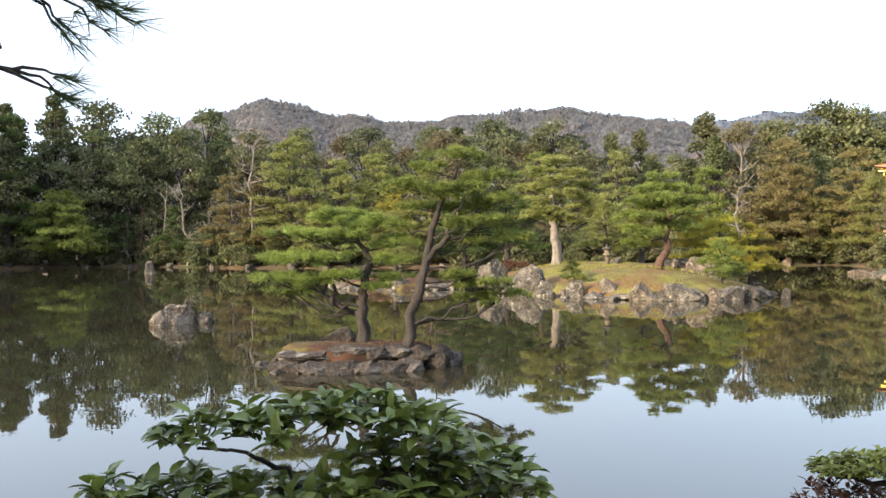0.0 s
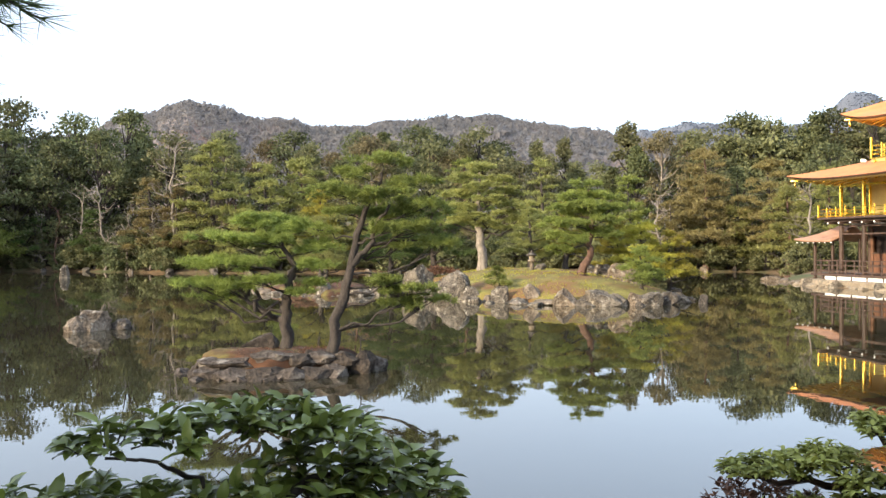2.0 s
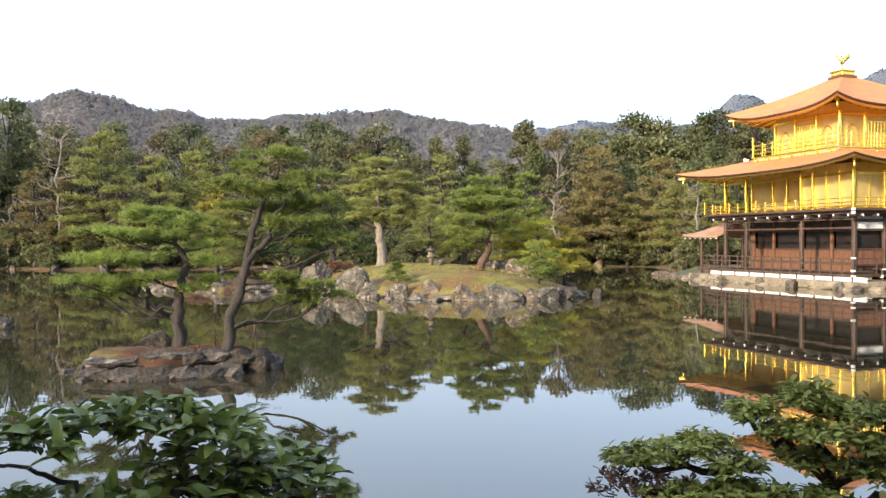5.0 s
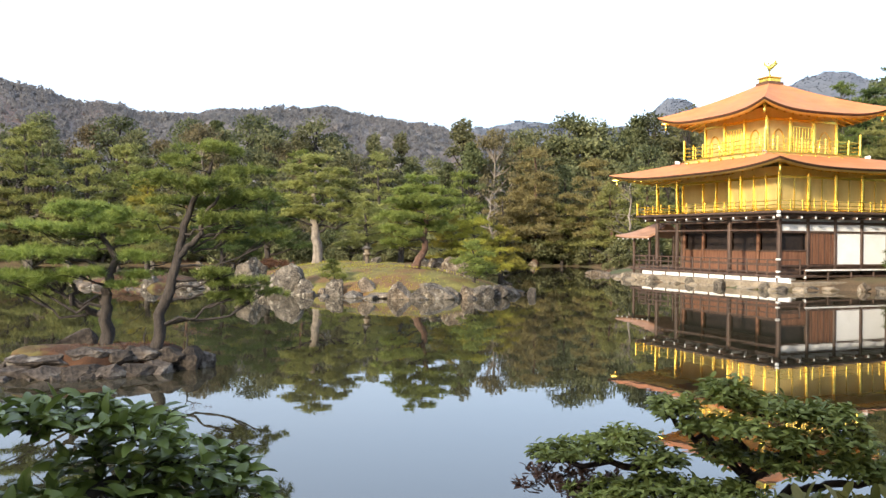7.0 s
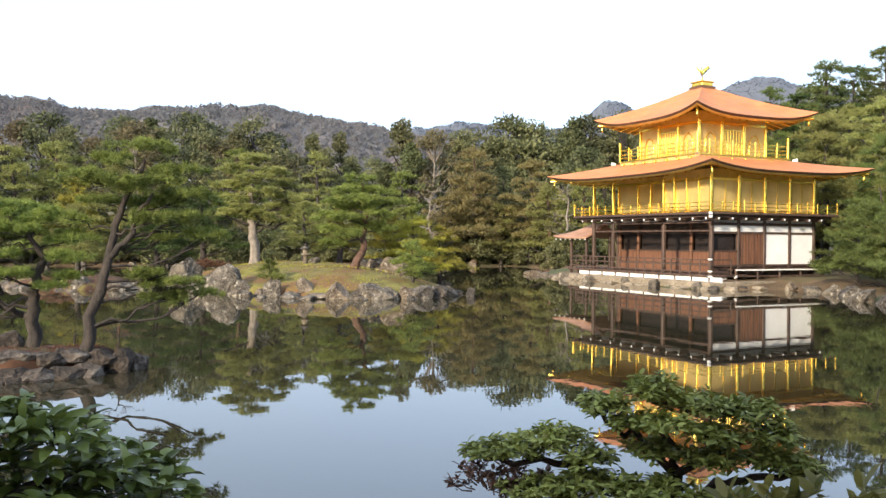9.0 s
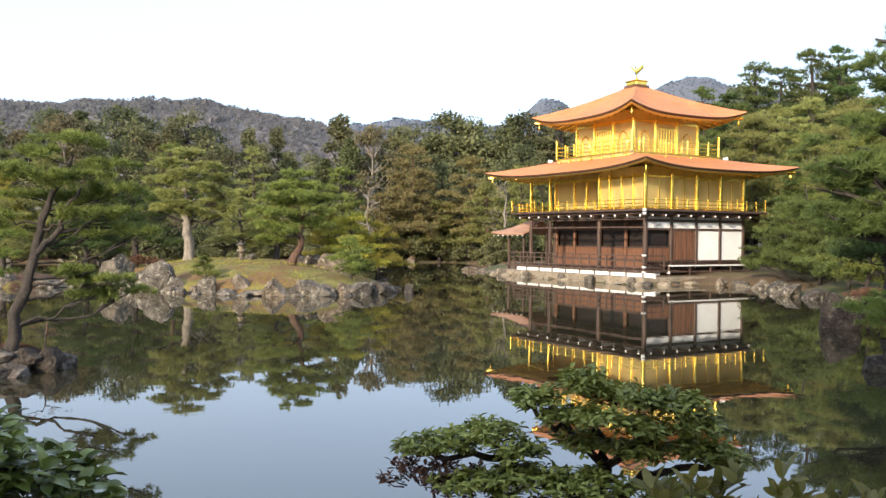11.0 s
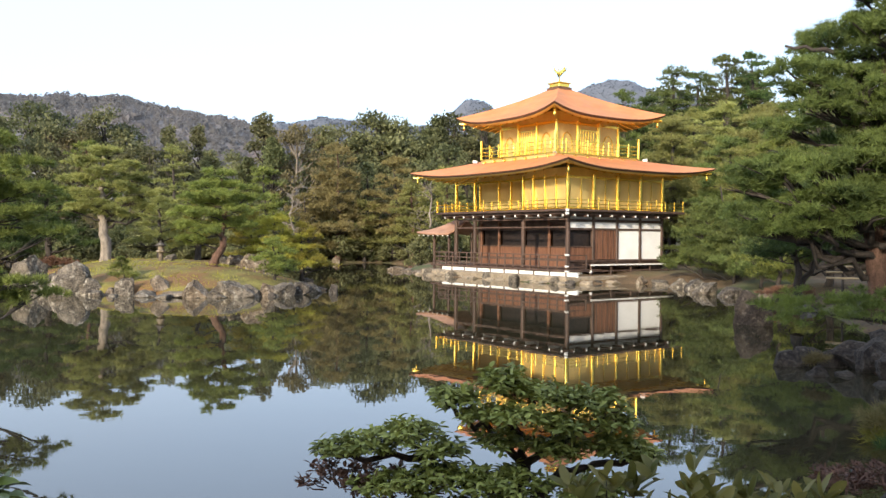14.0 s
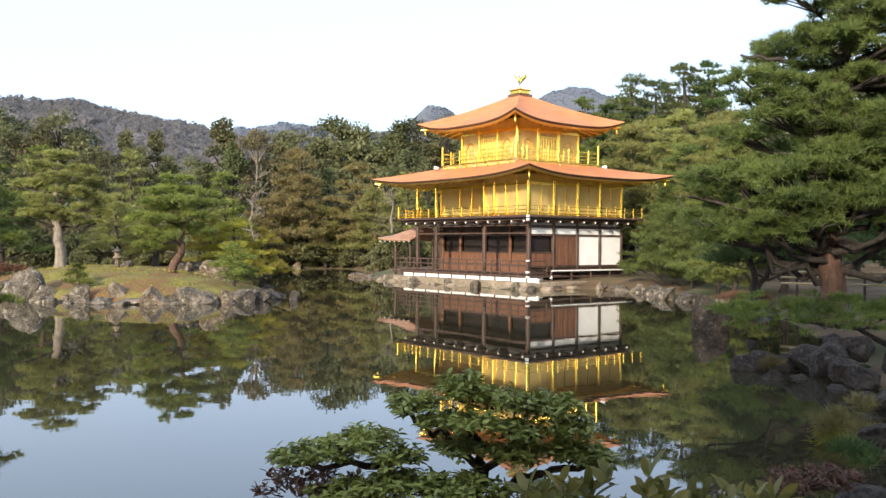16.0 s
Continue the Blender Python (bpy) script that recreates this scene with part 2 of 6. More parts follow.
def leaves(rng, centres, ways, length, width, curl=0.25):
    """Folded leaf blades: four triangles' worth of two quads each, pointed at both ends."""
    n = len(centres)
    d = ways / (np.linalg.norm(ways, axis=1)[:, None] + 1e-9)
    s = np.cross(d, rng.normal(0, 1, (n, 3)))
    s /= np.linalg.norm(s, axis=1)[:, None] + 1e-9
    u = np.cross(s, d)
    L = length * rng.uniform(0.65, 1.2, (n, 1))
    W = width * rng.uniform(0.75, 1.15, (n, 1)) / 2
    base, tip = centres, centres + d * L - u * L * curl
    mid = centres + d * L * 0.5
    v = np.stack([base, mid + s * W + u * W * 0.35, tip, mid - s * W + u * W * 0.35], 1).reshape(-1, 3)
    i = np.arange(n)[:, None] * 4
    return v, np.concatenate([i + np.array([[0, 1, 2]]), i + np.array([[0, 2, 3]])])


def pad_points(rng, c, a, b, h, n, under=0.22):
    """Points and outward ways over a flattened foliage pad, gathered into clumps with gaps between them."""
    k = max(5, n // 18)
    d = rng.normal(0, 1, (k, 3))
    d[:, 2] = np.abs(d[:, 2]) * np.where(rng.random(k) < under, -0.6, 1.0)
    d /= np.linalg.norm(d, axis=1)[:, None]
    heart = d * (rng.random((k, 1)) ** 0.4 * rng.uniform(0.82, 1.15, (k, 1)))
    pick = rng.integers(0, k, n)
    o = rng.normal(0, 1, (n, 3))
    o /= np.linalg.norm(o, axis=1)[:, None]
    o[:, 2] = o[:, 2] * 0.3 + 0.1
    size = 1.2 * min(a, b) / math.sqrt(k) * rng.uniform(0.7, 1.3, (k, 1))
    p = np.asarray(c) + heart[pick] * np.array([a, b, h]) + o * size[pick] * rng.random((n, 1)) ** 0.4
    w = o + 0.5 * d[pick] * np.array([1 / a, 1 / b, 1 / h]) * min(a, b, h) + np.array([0, 0, 0.45])
    return p, w / np.linalg.norm(w, axis=1)[:, None]


def blades(rng, centres, ways, length, width, droop=0.3):
    """Broad near leaves: folded along the midrib, curved, pointed at the tip."""
    n = len(centres)
    d = ways / (np.linalg.norm(ways, axis=1)[:, None] + 1e-9)
    s = np.cross(d, np.array([0, 0, 1.0]) + rng.normal(0, 0.35, (n, 3)))
    s /= np.linalg.norm(s, axis=1)[:, None] + 1e-9
    u = np.cross(s, d)
    L = length * rng.uniform(0.6, 1.15, (n, 1))
    W = width * rng.uniform(0.8, 1.15, (n, 1)) / 2
    out = []
    for t, w in ((0.0, 0.0), (0.25, 0.8), (0.55, 1.0), (0.84, 0.68), (1.0, 0.0)):
        rib = centres + d * L * t - u * L * droop * t * t
        out.append(rib)
        if w:
            out += [rib + s * W * w + u * W * 0.35, rib - s * W * w + u * W * 0.35]
    v = np.stack(out, 1).reshape(-1, 3)
    f = [[0, 2, 1], [0, 1, 3]]
    for k in (1, 4):
        f += [[k, k + 1, k + 4], [k, k + 4, k + 3], [k, k + 3, k + 5], [k, k + 5, k + 2]]
    f = np.array(f + [[7, 8, 10], [7, 10, 9]])
    return v, (np.arange(n)[:, None, None] * 11 + f[None]).reshape(-1, 3)

# ---- ground, pond, hills ----
SHORE = [(38, -52), (35.6, -44), (34.9, -38), (35.3, -33), (36.2, -30), (34.6, -26.5), (33.3, -25.2), (31.6, -21.4), (30.3, -20.2), (29.5, -17.5), (26.5, -13.2), (23.5, -10.4), (19, -4.5), (15.5, -1.6), (11, -1.4), (8.6, 2.0), (3.2, 2.6),
         (2.4, -2.2), (-13.2, -2.4), (-15, -0.4), (-20.5, 0.4), (-23, 3), (-31, 9), (-39, 10), (-41, 5), (-38.5, -1), (-42, -10), (-48, -24), (-50, -38), (-53, -47), (-62, -56), (-66, -66), (-60, -76), (-40, -92), (0, -84), (28, -66)]


def shore_distance(x, y):
    """Distance to the shoreline, negative over the pond."""
    pts = np.array(SHORE, dtype=float)
    nxt = np.roll(pts, -1, 0)
    best, inside = np.full(x.shape, 1e9), np.zeros(x.shape, dtype=bool)
    for (ax, ay), (bx, by) in zip(pts, nxt):
        t = np.clip(((x - ax) * (bx - ax) + (y - ay) * (by - ay)) / ((bx - ax) ** 2 + (by - ay) ** 2), 0, 1)
        best = np.minimum(best, np.hypot(x - ax - t * (bx - ax), y - ay - t * (by - ay)))
        cross = (ay > y) != (by > y)
        inside ^= cross & (x < (bx - ax) * (y - ay) / (by - ay + 1e-12) + ax)
    return np.where(inside, -best, best)


def swell(x, y, s):
    return np.sin(x * s + 1.7) * np.cos(y * s * 0.83 + 0.4) + 0.5 * np.sin(x * s * 2.3 + y * s * 1.9) + 0.25 * np.cos(x * s * 5.1 - y * s * 4.4)


def ground_height(x, y):
    d = shore_distance(x, y) + 0.35 * swell(x, y, 0.7)
    bank = np.clip(d / 3.2, 0, 1)
    bank = bank * bank * (3 - 2 * bank)
    z = -0.9 + 0.9 * np.clip((d + 1.6) / 1.7, 0, 1) + 0.62 * bank
    near = np.exp(-((x - 40) ** 2 + (y + 37) ** 2) / 90.0)
    z = z + near * 0.5 * bank
    rise = np.clip((d - 12) / 90, 0, 1)
    z = z + rise * rise * 9 * (x < 20) + 0.06 * swell(x, y, 1.3) * bank
    return z


def ground_sheet():
    a = np.concatenate([np.linspace(-1500, -150, 14), np.linspace(-120, -70, 26), np.linspace(-69, 50, 150), np.linspace(55, 160, 16), np.linspace(300, 1500, 8)])
    b = np.concatenate([np.linspace(-1500, -160, 12), np.linspace(-130, -92, 18), np.linspace(-90, 25, 145), np.linspace(30, 160, 26), np.linspace(300, 1500, 8)])
    X, Y = np.meshgrid(a, b, indexing="ij")
    Z = ground_height(X, Y)
    n, m = X.shape
    i = (np.arange(n - 1)[:, None] * m + np.arange(m - 1)[None, :]).ravel()
    faces = np.stack([i, i + m, i + m + 1, i + 1], 1)
    me = mesh_from("ground", np.stack([X, Y, Z], -1).reshape(-1, 3), faces, EARTH, True)
    return tagged(new("ground", me), "brown leaf-strewn woodland floor round the pond", "ground", kind="structure")


ground_sheet()
bm = bmesh.new()
bmesh.ops.create_grid(bm, x_segments=1, y_segments=1, size=1)
for v in bm.verts:
    v.co = (-14 + v.co.x * 60, -40 + v.co.y * 62, 0)
me = bpy.data.meshes.new("water")
bm.to_mesh(me), bm.free()
me.materials.append(WATER)
tagged(new("water", me), "calm dark pond water mirroring trees and sky", "pond", kind="structure")


def hill(name, label, far, depth, humps, seed, trees, size, skin, mat, az0=18, az1=124):
    """A wooded ridge: far, its foot's distance; humps, (bearing, height) of its summits and saddles."""
    rng = np.random.default_rng(seed)
    az = np.linspace(az0, az1, 460)

    def crest(a):
        cs, hs = np.array([h[0] for h in humps]), np.array([h[1] for h in humps])
        k = np.clip(np.searchsorted(cs, a) - 1, 0, len(cs) - 2)
        f = np.clip((a - cs[k]) / (cs[k + 1] - cs[k]), 0, 1)
        f = f * f * (3 - 2 * f)
        return hs[k] * (1 - f) + hs[k + 1] * f + 0.004 * far * (np.sin(a * 1.9 + seed) * 0.5 + np.sin(a * 4.7 + seed) * 0.3)

    def place(a, u):
        z = np.maximum(crest(a), 4) * np.sin(np.clip(u, 0, 1.25) * math.pi / 2) ** 1.2
        gully = 1 + 0.006 * np.sin(a * 1.3 + u * 4)
        r = far + u * depth * gully
        return np.stack([39.5 - r * np.sin(np.radians(a)), -37.3 + r * np.cos(np.radians(a)), z], -1)
    u = np.linspace(0, 1.25, 44)
    A, U = np.meshgrid(az, u, indexing="ij")
    P = place(A, U)
    P[:, :, 2] += size * 0.12 * rng.random(A.shape)
    n, m = A.shape
    i = (np.arange(n - 1)[:, None] * m + np.arange(m - 1)[None, :]).ravel()
    ob = new(name, mesh_from(name, P.reshape(-1, 3), np.stack([i, i + m, i + m + 1, i + 1], 1), skin, True))
    tagged(ob, label, "hill", kind="structure")
    # the wood that covers it: small ragged crowns of leaf sprays
    a, w = rng.uniform(az0, az1, trees), 1.03 - 0.8 * rng.random(trees) ** 1.3
    c = place(a, w)
    k = 15
    tall = np.where((w > 0.9) & (rng.random(trees) < 0.16), 1.45, 1.0)[:, None, None]
    s = tall * size * rng.uniform(0.5, 1.2, (trees, 1, 1)) * np.stack([np.ones(trees), np.ones(trees), rng.uniform(0.8, 1.5, trees)], 1)[:, None, :]
    d = rng.normal(0, 1, (trees, k, 3))
    d[:, :, 2] = np.abs(d[:, :, 2]) * 1.1 - 0.25
    d /= np.linalg.norm(d, axis=2)[:, :, None]
    q = c[:, None, :] + d * s * 0.5 + np.array([0, 0, 0.35]) * s
    t1 = np.cross(d, rng.normal(0, 1, (trees, k, 3))) + d * rng.normal(0, 0.25, (trees, k, 1))
    t2 = np.cross(d, t1) + d * rng.normal(0, 0.25, (trees, k, 1))
    V = np.stack([q - t1 * s * 0.15, q + t1 * s * 0.15, q + t2 * s * 0.22], 2).reshape(-1, 3)
    wood = new(name + "_trees", mesh_from(name + "_trees", V, np.arange(len(V)).reshape(-1, 3), mat))
    tagged(wood, "brown winter trees covering a distant hillside, greyed for haze", "trees", kind="stuff")


hill("hill_near", "wooded hill behind the pond, its brown winter trees greyed for haze", 330, 260, [(18, 30), (40, 30), (58, 40), (64, 63), (67, 72), (71.5, 78), (75.5, 85), (80, 82), (85.5, 77), (90, 82), (94.4, 91), (98, 81), (101.5, 66), (107, 50), (124, 50)], 3, 30000, 2.7, HILL_WOOD, LEAF_HILL)
hill("hill_middle", "wooded ridge behind the nearer hill with haze put into its colour", 700, 300, [(20, 80), (45, 100), (53, 118), (58, 124), (61.8, 128), (66.7, 112), (75, 100), (88, 100), (103, 112), (110, 90)], 5, 14000, 2.4, FAR_WOOD, LEAF_FAR, 20, 110)
hill("hill_far", "distant mountain with a rounded top, coloured blue-grey for haze", 1300, 500, [(20, 180), (34, 200), (40, 290), (44.2, 318), (47.2, 285), (50, 250), (53, 280), (56, 225), (61, 240), (80, 150)], 8, 14000, 2.4, FAR_WOOD, LEAF_FAR, 20, 80)


def poly_distance(poly, x, y):
    global SHORE
    keep, SHORE = SHORE, poly
    d = shore_distance(x, y)
    SHORE = keep
    return -d


def islet(name, label, poly, mat, height, inner, res, seed):
    """A mound of earth in the pond, over the plan given."""
    xs, ys = [p[0] for p in poly], [p[1] for p in poly]
    a, b = np.linspace(min(xs) - 1, max(xs) + 1, res), np.linspace(min(ys) - 1, max(ys) + 1, res)
    X, Y = np.meshgrid(a, b, indexing="ij")
    d = poly_distance(poly, X, Y) + 0.05 * inner * swell(X + seed, Y, 3.0 / inner)
    d = d - 0.1 * inner
    f = np.clip(d / inner, 0, 1)
    Z = -0.55 + 0.75 * np.clip((d + 0.15) / 0.45, 0, 1) + (height - 0.2) * (1 - (1 - f) ** 2) + (0.07 * swell(X, Y, 1.1) + 0.04 * swell(Y, X, 3.1)) * f * min(1.0, height)
    m = res
    i = (np.arange(res - 1)[:, None] * m + np.arange(res - 1)[None, :]).ravel()
    ob = new(name, mesh_from(name, np.stack([X, Y, Z], -1).reshape(-1, 3), np.stack([i, i + m, i + m + 1, i + 1], 1), mat, True))
    tagged(ob, label, "islet", kind="structure")

    def level(x, y):
        dd = float(poly_distance(poly, np.array([x]), np.array([y]))[0])
        dd -= 0.1 * inner
        ff = min(1, max(0, dd / inner))
        return -0.55 + 0.75 * min(1, max(0, (dd + 0.15) / 0.45)) + (height - 0.2) * (1 - (1 - ff) ** 2)
    return level


PINE_ISLET = [(21.3, -37.3), (21.1, -36.2), (20.6, -35.2), (20.0, -34.9), (19.4, -35.4), (19.1, -36.6), (19.2, -38.0), (19.6, -38.9), (20.2, -39.1), (20.9, -38.5)]
MOSS_ISLE = [(2.7, -22.8), (2.9, -20.6), (2.0, -18.6), (-0.5, -16.8), (-7, -14.8), (-15, -15.5), (-21, -20), (-19, -26.5), (-13, -29.3), (-5.6, -29.0), (-3, -28.1), (-0.7, -26.8), (1.6, -24.9)]
LOW_ISLE = [(-8, -34.2), (-9, -31), (-14, -30.5), (-20, -33), (-19, -38), (-12, -37.6)]
pine_islet_level = islet("islet_1", "small islet covered in rust-brown pine needles", PINE_ISLET, LITTER, 0.5, 0.7, 60, 1)
moss_level = islet("islet_2", "grassy mossy islet edged with rocks", MOSS_ISLE, MOSS, 1.3, 5.5, 90, 2)
low_level = islet("islet_3", "low islet with orange fallen needles", LOW_ISLE, LITTER, 0.7, 3.0, 50, 3)

# ---- trees ----
def bent(rng, points, steps=4, wobble=0.03):
    """More points along a polyline, a little crooked."""
    out = []
    for a, b in zip(points, points[1:]):
        a, b = Vector(a), Vector(b)
        for i in range(steps):
            f = i / steps
            out.append(a.lerp(b, f) + Vector(rng.normal(0, wobble, 3)) * (1 if out else 0))
    return out + [Vector(points[-1])]


def pine(seed, where, turn, trunk, girth, pads, foliage, bark, label, tuft=0.2, blades=7, width=0.02, density=150, category="pine tree", group="", name="pine_tree", extra=()):
    """A pine: trunk through the points given; pads of needles, (x, y, z, a, b, h), each on a limb of its own from the trunk."""
    rng = np.random.default_rng(seed)
    root = thing(name, pose(*where, 0, 0, turn), label, category, group)
    spine = bent(rng, trunk, 5, girth * 0.22)
    radii = [girth * (1.25 if i == 0 else 1) * (1 - 0.75 * i / (len(spine) - 1)) for i in range(len(spine))]
    child("trunk", mesh_from("trunk", *tube(spine, radii, 10), bark, True), root)
    tufts_c, tufts_w = [], []
    for x, y, z, a, b, h in pads:
        c = Vector((x, y, z))
        below = [p for p in spine if p.z < z + 0.05] or [spine[0]]
        foot = min(below, key=lambda p: (p - c).length * 0.6 + abs(p.z - (z - 0.35 * Vector((p.x - x, p.y - y)).length)))
        mid = foot.lerp(c, 0.5) + Vector((0, 0, -0.08 * (c - foot).length + rng.normal(0, 0.03)))
        k = spine.index(foot)
        r = max(radii[k] * 0.34, 0.012)
        limb = bent(rng, [foot, mid, c - Vector((0, 0, h * 0.3))], 3, 0.05 * (c - foot).length)
        pieces = [tube(limb, [r * (1 - 0.7 * i / (len(limb) - 1)) for i in range(len(limb))], 6)]
        for _ in range(5):
            q = c + Vector((rng.uniform(-0.75, 0.75) * a, rng.uniform(-0.75, 0.75) * b, rng.uniform(-0.1, 0.5) * h))
            pieces.append(tube([limb[-3], limb[-1].lerp(q, 0.5) - Vector((0, 0, 0.1 * h)), q], [r * 0.45, r * 0.3, r * 0.12], 4))
        child("limb", mesh_from("limb", *joined(pieces), BARK, True), root)
        n = max(25, int(density * a * b + density * 0.5 * h * (a + b)))
        p, w = pad_points(rng, (x, y, z), a, b, h, n)
        tufts_c.append(p), tufts_w.append(w)
    v, f = needles(rng, np.concatenate(tufts_c), np.concatenate(tufts_w), blades, tuft, width)
    child("crown", mesh_from("crown", v, f, foliage), root)
    for pts, rr in extra:
        child("limb", mesh_from("limb", *tube(bent(rng, pts, 4, rr * 0.4), np.linspace(rr, rr * 0.35, 4 * (len(pts) - 1) + 1), 8), BARK, True), root)
    return root


def tiers(seed, height, low, spread, count, flat=0.22, top=0.35):
    """Pads for a layered pine: wide below, small at the top."""
    rng = np.random.default_rng(seed)
    out = []
    for i in range(count):
        f = (i + rng.uniform(0.1, 0.9)) / count
        z = low + (height - low) * f
        reach = spread * (1 - (1 - top) * f ** 1.3)
        w = i * 2.4 + rng.uniform(-0.5, 0.5)
        r = reach * rng.uniform(0.35, 0.72) * (1 - 0.7 * max(0, f - 0.85) / 0.15)
        a = reach * rng.uniform(0.38, 0.58)
        out.append((r * math.cos(w), r * math.sin(w), z, a, a * rng.uniform(0.75, 1.1), a * flat * rng.uniform(0.8, 1.3)))
    out.append((0, 0, height - spread * 0.1, spread * 0.3, spread * 0.3, spread * 0.16))
    return out


def broadleaf(seed, height, spread, foliage, bark, clumps=42, leaf=0.275, per=90, cone=0.0, low=0.22):
    """An evergreen wood tree, built at the origin: crown of many leafy clumps round forked limbs. Returns (root, parts)."""
    rng = np.random.default_rng(seed)
    root = thing("tree", pose(0, 0, 0), "dense evergreen tree in the wood round the pond", "tree", "wood round the pond")
    lean = rng.normal(0, 0.05, 2) * height
    spine = bent(rng, [(0, 0, -0.3), (lean[0] * 0.3, lean[1] * 0.3, height * 0.4), (lean[0], lean[1], height * 0.85)], 4, 0.08)
    g = height * 0.017
    child("trunk", mesh_from("trunk", *tube(spine, np.linspace(g, g * 0.3, len(spine)), 7), bark, True), root)
    C, W, limbs = [], [], []
    for i in range(clumps):
        f = rng.random() ** 0.8
        z = height * (low + (0.97 - low) * f)
        prof = math.sin(math.pi * min(1, 0.22 + 0.78 * f)) ** 0.7 if not cone else (1 - f) ** 0.8 + 0.12
        w, r = rng.uniform(0, 6.28), spread * prof * rng.uniform(0.35, 1.0) ** 0.7
        c = np.array([r * math.cos(w) + lean[0] * f, r * math.sin(w) + lean[1] * f, z])
        a = spread * rng.uniform(0.19, 0.34) * (0.7 if cone else 1)
        d = rng.normal(0, 1, (per, 3))
        d /= np.linalg.norm(d, axis=1)[:, None]
        d[:, 2] = d[:, 2] * 0.8 + 0.15
        C.append(c + d * (a * rng.random((per, 1)) ** 0.33) * np.array([1, 1, 0.62 + cone * 0.3])), W.append(d)
        k = spine[min(len(spine) - 1, int(len(spine) * f * 0.8) + 1)]
        limbs.append(tube([k, (k + Vector(c)) / 2 + Vector((0, 0, -0.1 * r)), Vector(c)], [g * 0.4, g * 0.28, g * 0.1], 5))
    child("limb", mesh_from("limb", *joined(limbs), bark, True), root)
    c, w = np.concatenate(C), np.concatenate(W)
    v, f = leaves(rng, c, w * 0.6 + rng.normal(0, 0.6, c.shape), leaf, leaf * 0.75)
    child("crown", mesh_from("crown", v, f, foliage), root)
    return root


def ground_at(p):
    return float(ground_height(np.array([p.x]), np.array([p.y]))[0])


# the wood round the pond: a few grown trees, repeated turned and scaled
KINDS = [broadleaf(11, 12, 4.2, LEAF_DARK, BARK), broadleaf(12, 12, 3.6, LEAF_OLIVE, BARK), broadleaf(13, 12, 4.0, LEAF_BRONZE, BARK_PALE),
         broadleaf(14, 12, 3.0, LEAF_OLIVE, BARK, 46, 0.265, 88, 1.0, 0.12), broadleaf(15, 12, 3.8, LEAF_DARK, BARK, 48, 0.265, 88), broadleaf(16, 12, 2.7, LEAF_DARK, BARK, 46, 0.265, 88, 1.0, 0.15),
         broadleaf(17, 12, 7.5, LEAF_DARK, BARK, 32, 0.85, 80, 0.0, 0.03), broadleaf(18, 12, 7.5, LEAF_OLIVE, BARK, 32, 0.85, 80, 0.0, 0.03)]
wood_rng = random.Random(5)
USED = set()


def plant(kind, bearing, far, tall, wide=1.0, label=""):
    p = spot(bearing, far)
    p.z = ground_at(p) - 0.1
    s = tall / 12.0
    m = Matrix.LocRotScale(p, Euler((0, 0, wood_rng.uniform(0, 6.28))), (s * wide, s * wide, s))
    if kind not in USED:
        USED.add(kind)
        ob = KINDS[kind]
        ob.matrix_basis = m
    else:
        ob = copy_thing(KINDS[kind], Matrix.LocRotScale(p, m.to_quaternion(), None))
        ob.scale = (s * wide, s * wide, s)
    if label:
        tagged(ob, label)
    return ob


def wood_band(b0, b1, step, far, deep, tall, kinds):
    b = b0
    while b > b1:
        k = wood_rng.choice(kinds)
        at, back = b + wood_rng.uniform(-0.3, 0.3) * step, far + wood_rng.uniform(0, deep)
        while shore_distance(np.array([spot(at, back).x]), np.array([spot(at, back).y]))[0] < 1.2 and back < far + 40:
            back += 1.5
        plant(k, at, back, tall * wood_rng.uniform(0.82, 1.18), wood_rng.uniform(0.9, 1.2))
        b -= step


wood_band(117, 95, 1.6, 106, 8, 15.5, [0, 0, 4, 1, 4])
wood_band(117, 95, 2.0, 112, 10, 17, [0, 4, 5])
wood_band(95, 56, 1.7, 104, 12, 13.5, [1, 2, 3, 1, 5, 3, 0])
wood_band(95, 56, 2.1, 118, 14, 16, [1, 2, 3, 0, 5, 3])
wood_band(117, 56, 2.1, 97, 6, 5.5, [0, 1, 2, 4, 0])
wood_band(97, 60, 2.3, 91, 5, 4.2, [1, 2, 0, 4])
wood_band(117, 96, 1.15, 80, 3, 2.9, [6, 6, 7])
wood_band(96, 60, 1.15, 80, 3, 2.6, [7, 7, 6])
wood_band(117, 96, 1.6, 86, 8, 3.8, [6, 7, 6])
wood_band(96, 58, 1.6, 86, 8, 3.8, [7, 6, 7])
wood_band(60, 42, 1.2, 76, 6, 2.8, [6, 7])
wood_band(62, 40, 1.4, 108, 12, 16.0, [1, 3, 0, 5, 3])
wood_band(60, 30, 1.7, 96, 10, 11, [1, 2, 0, 3, 4])
wood_band(60, 28, 1.9, 86, 6, 5, [1, 2, 0, 4])
wood_band(42, 12, 1.8, 96, 16, 18, [3, 5, 1, 0])
wood_band(36, 10, 2.2, 66, 12, 11, [0, 1, 5, 4])
wood_band(34, 8, 2.2, 54, 8, 5, [0, 4])


def plant_behind(b, far, tall):
    p = spot(b, far)
    across = p.x * 0.88 + p.y * 0.47
    if shore_distance(np.array([p.x]), np.array([p.y]))[0] > 1.5 and across > 11:
        plant(wood_rng.choice([0, 1, 4]), b, far, tall, 1.25)


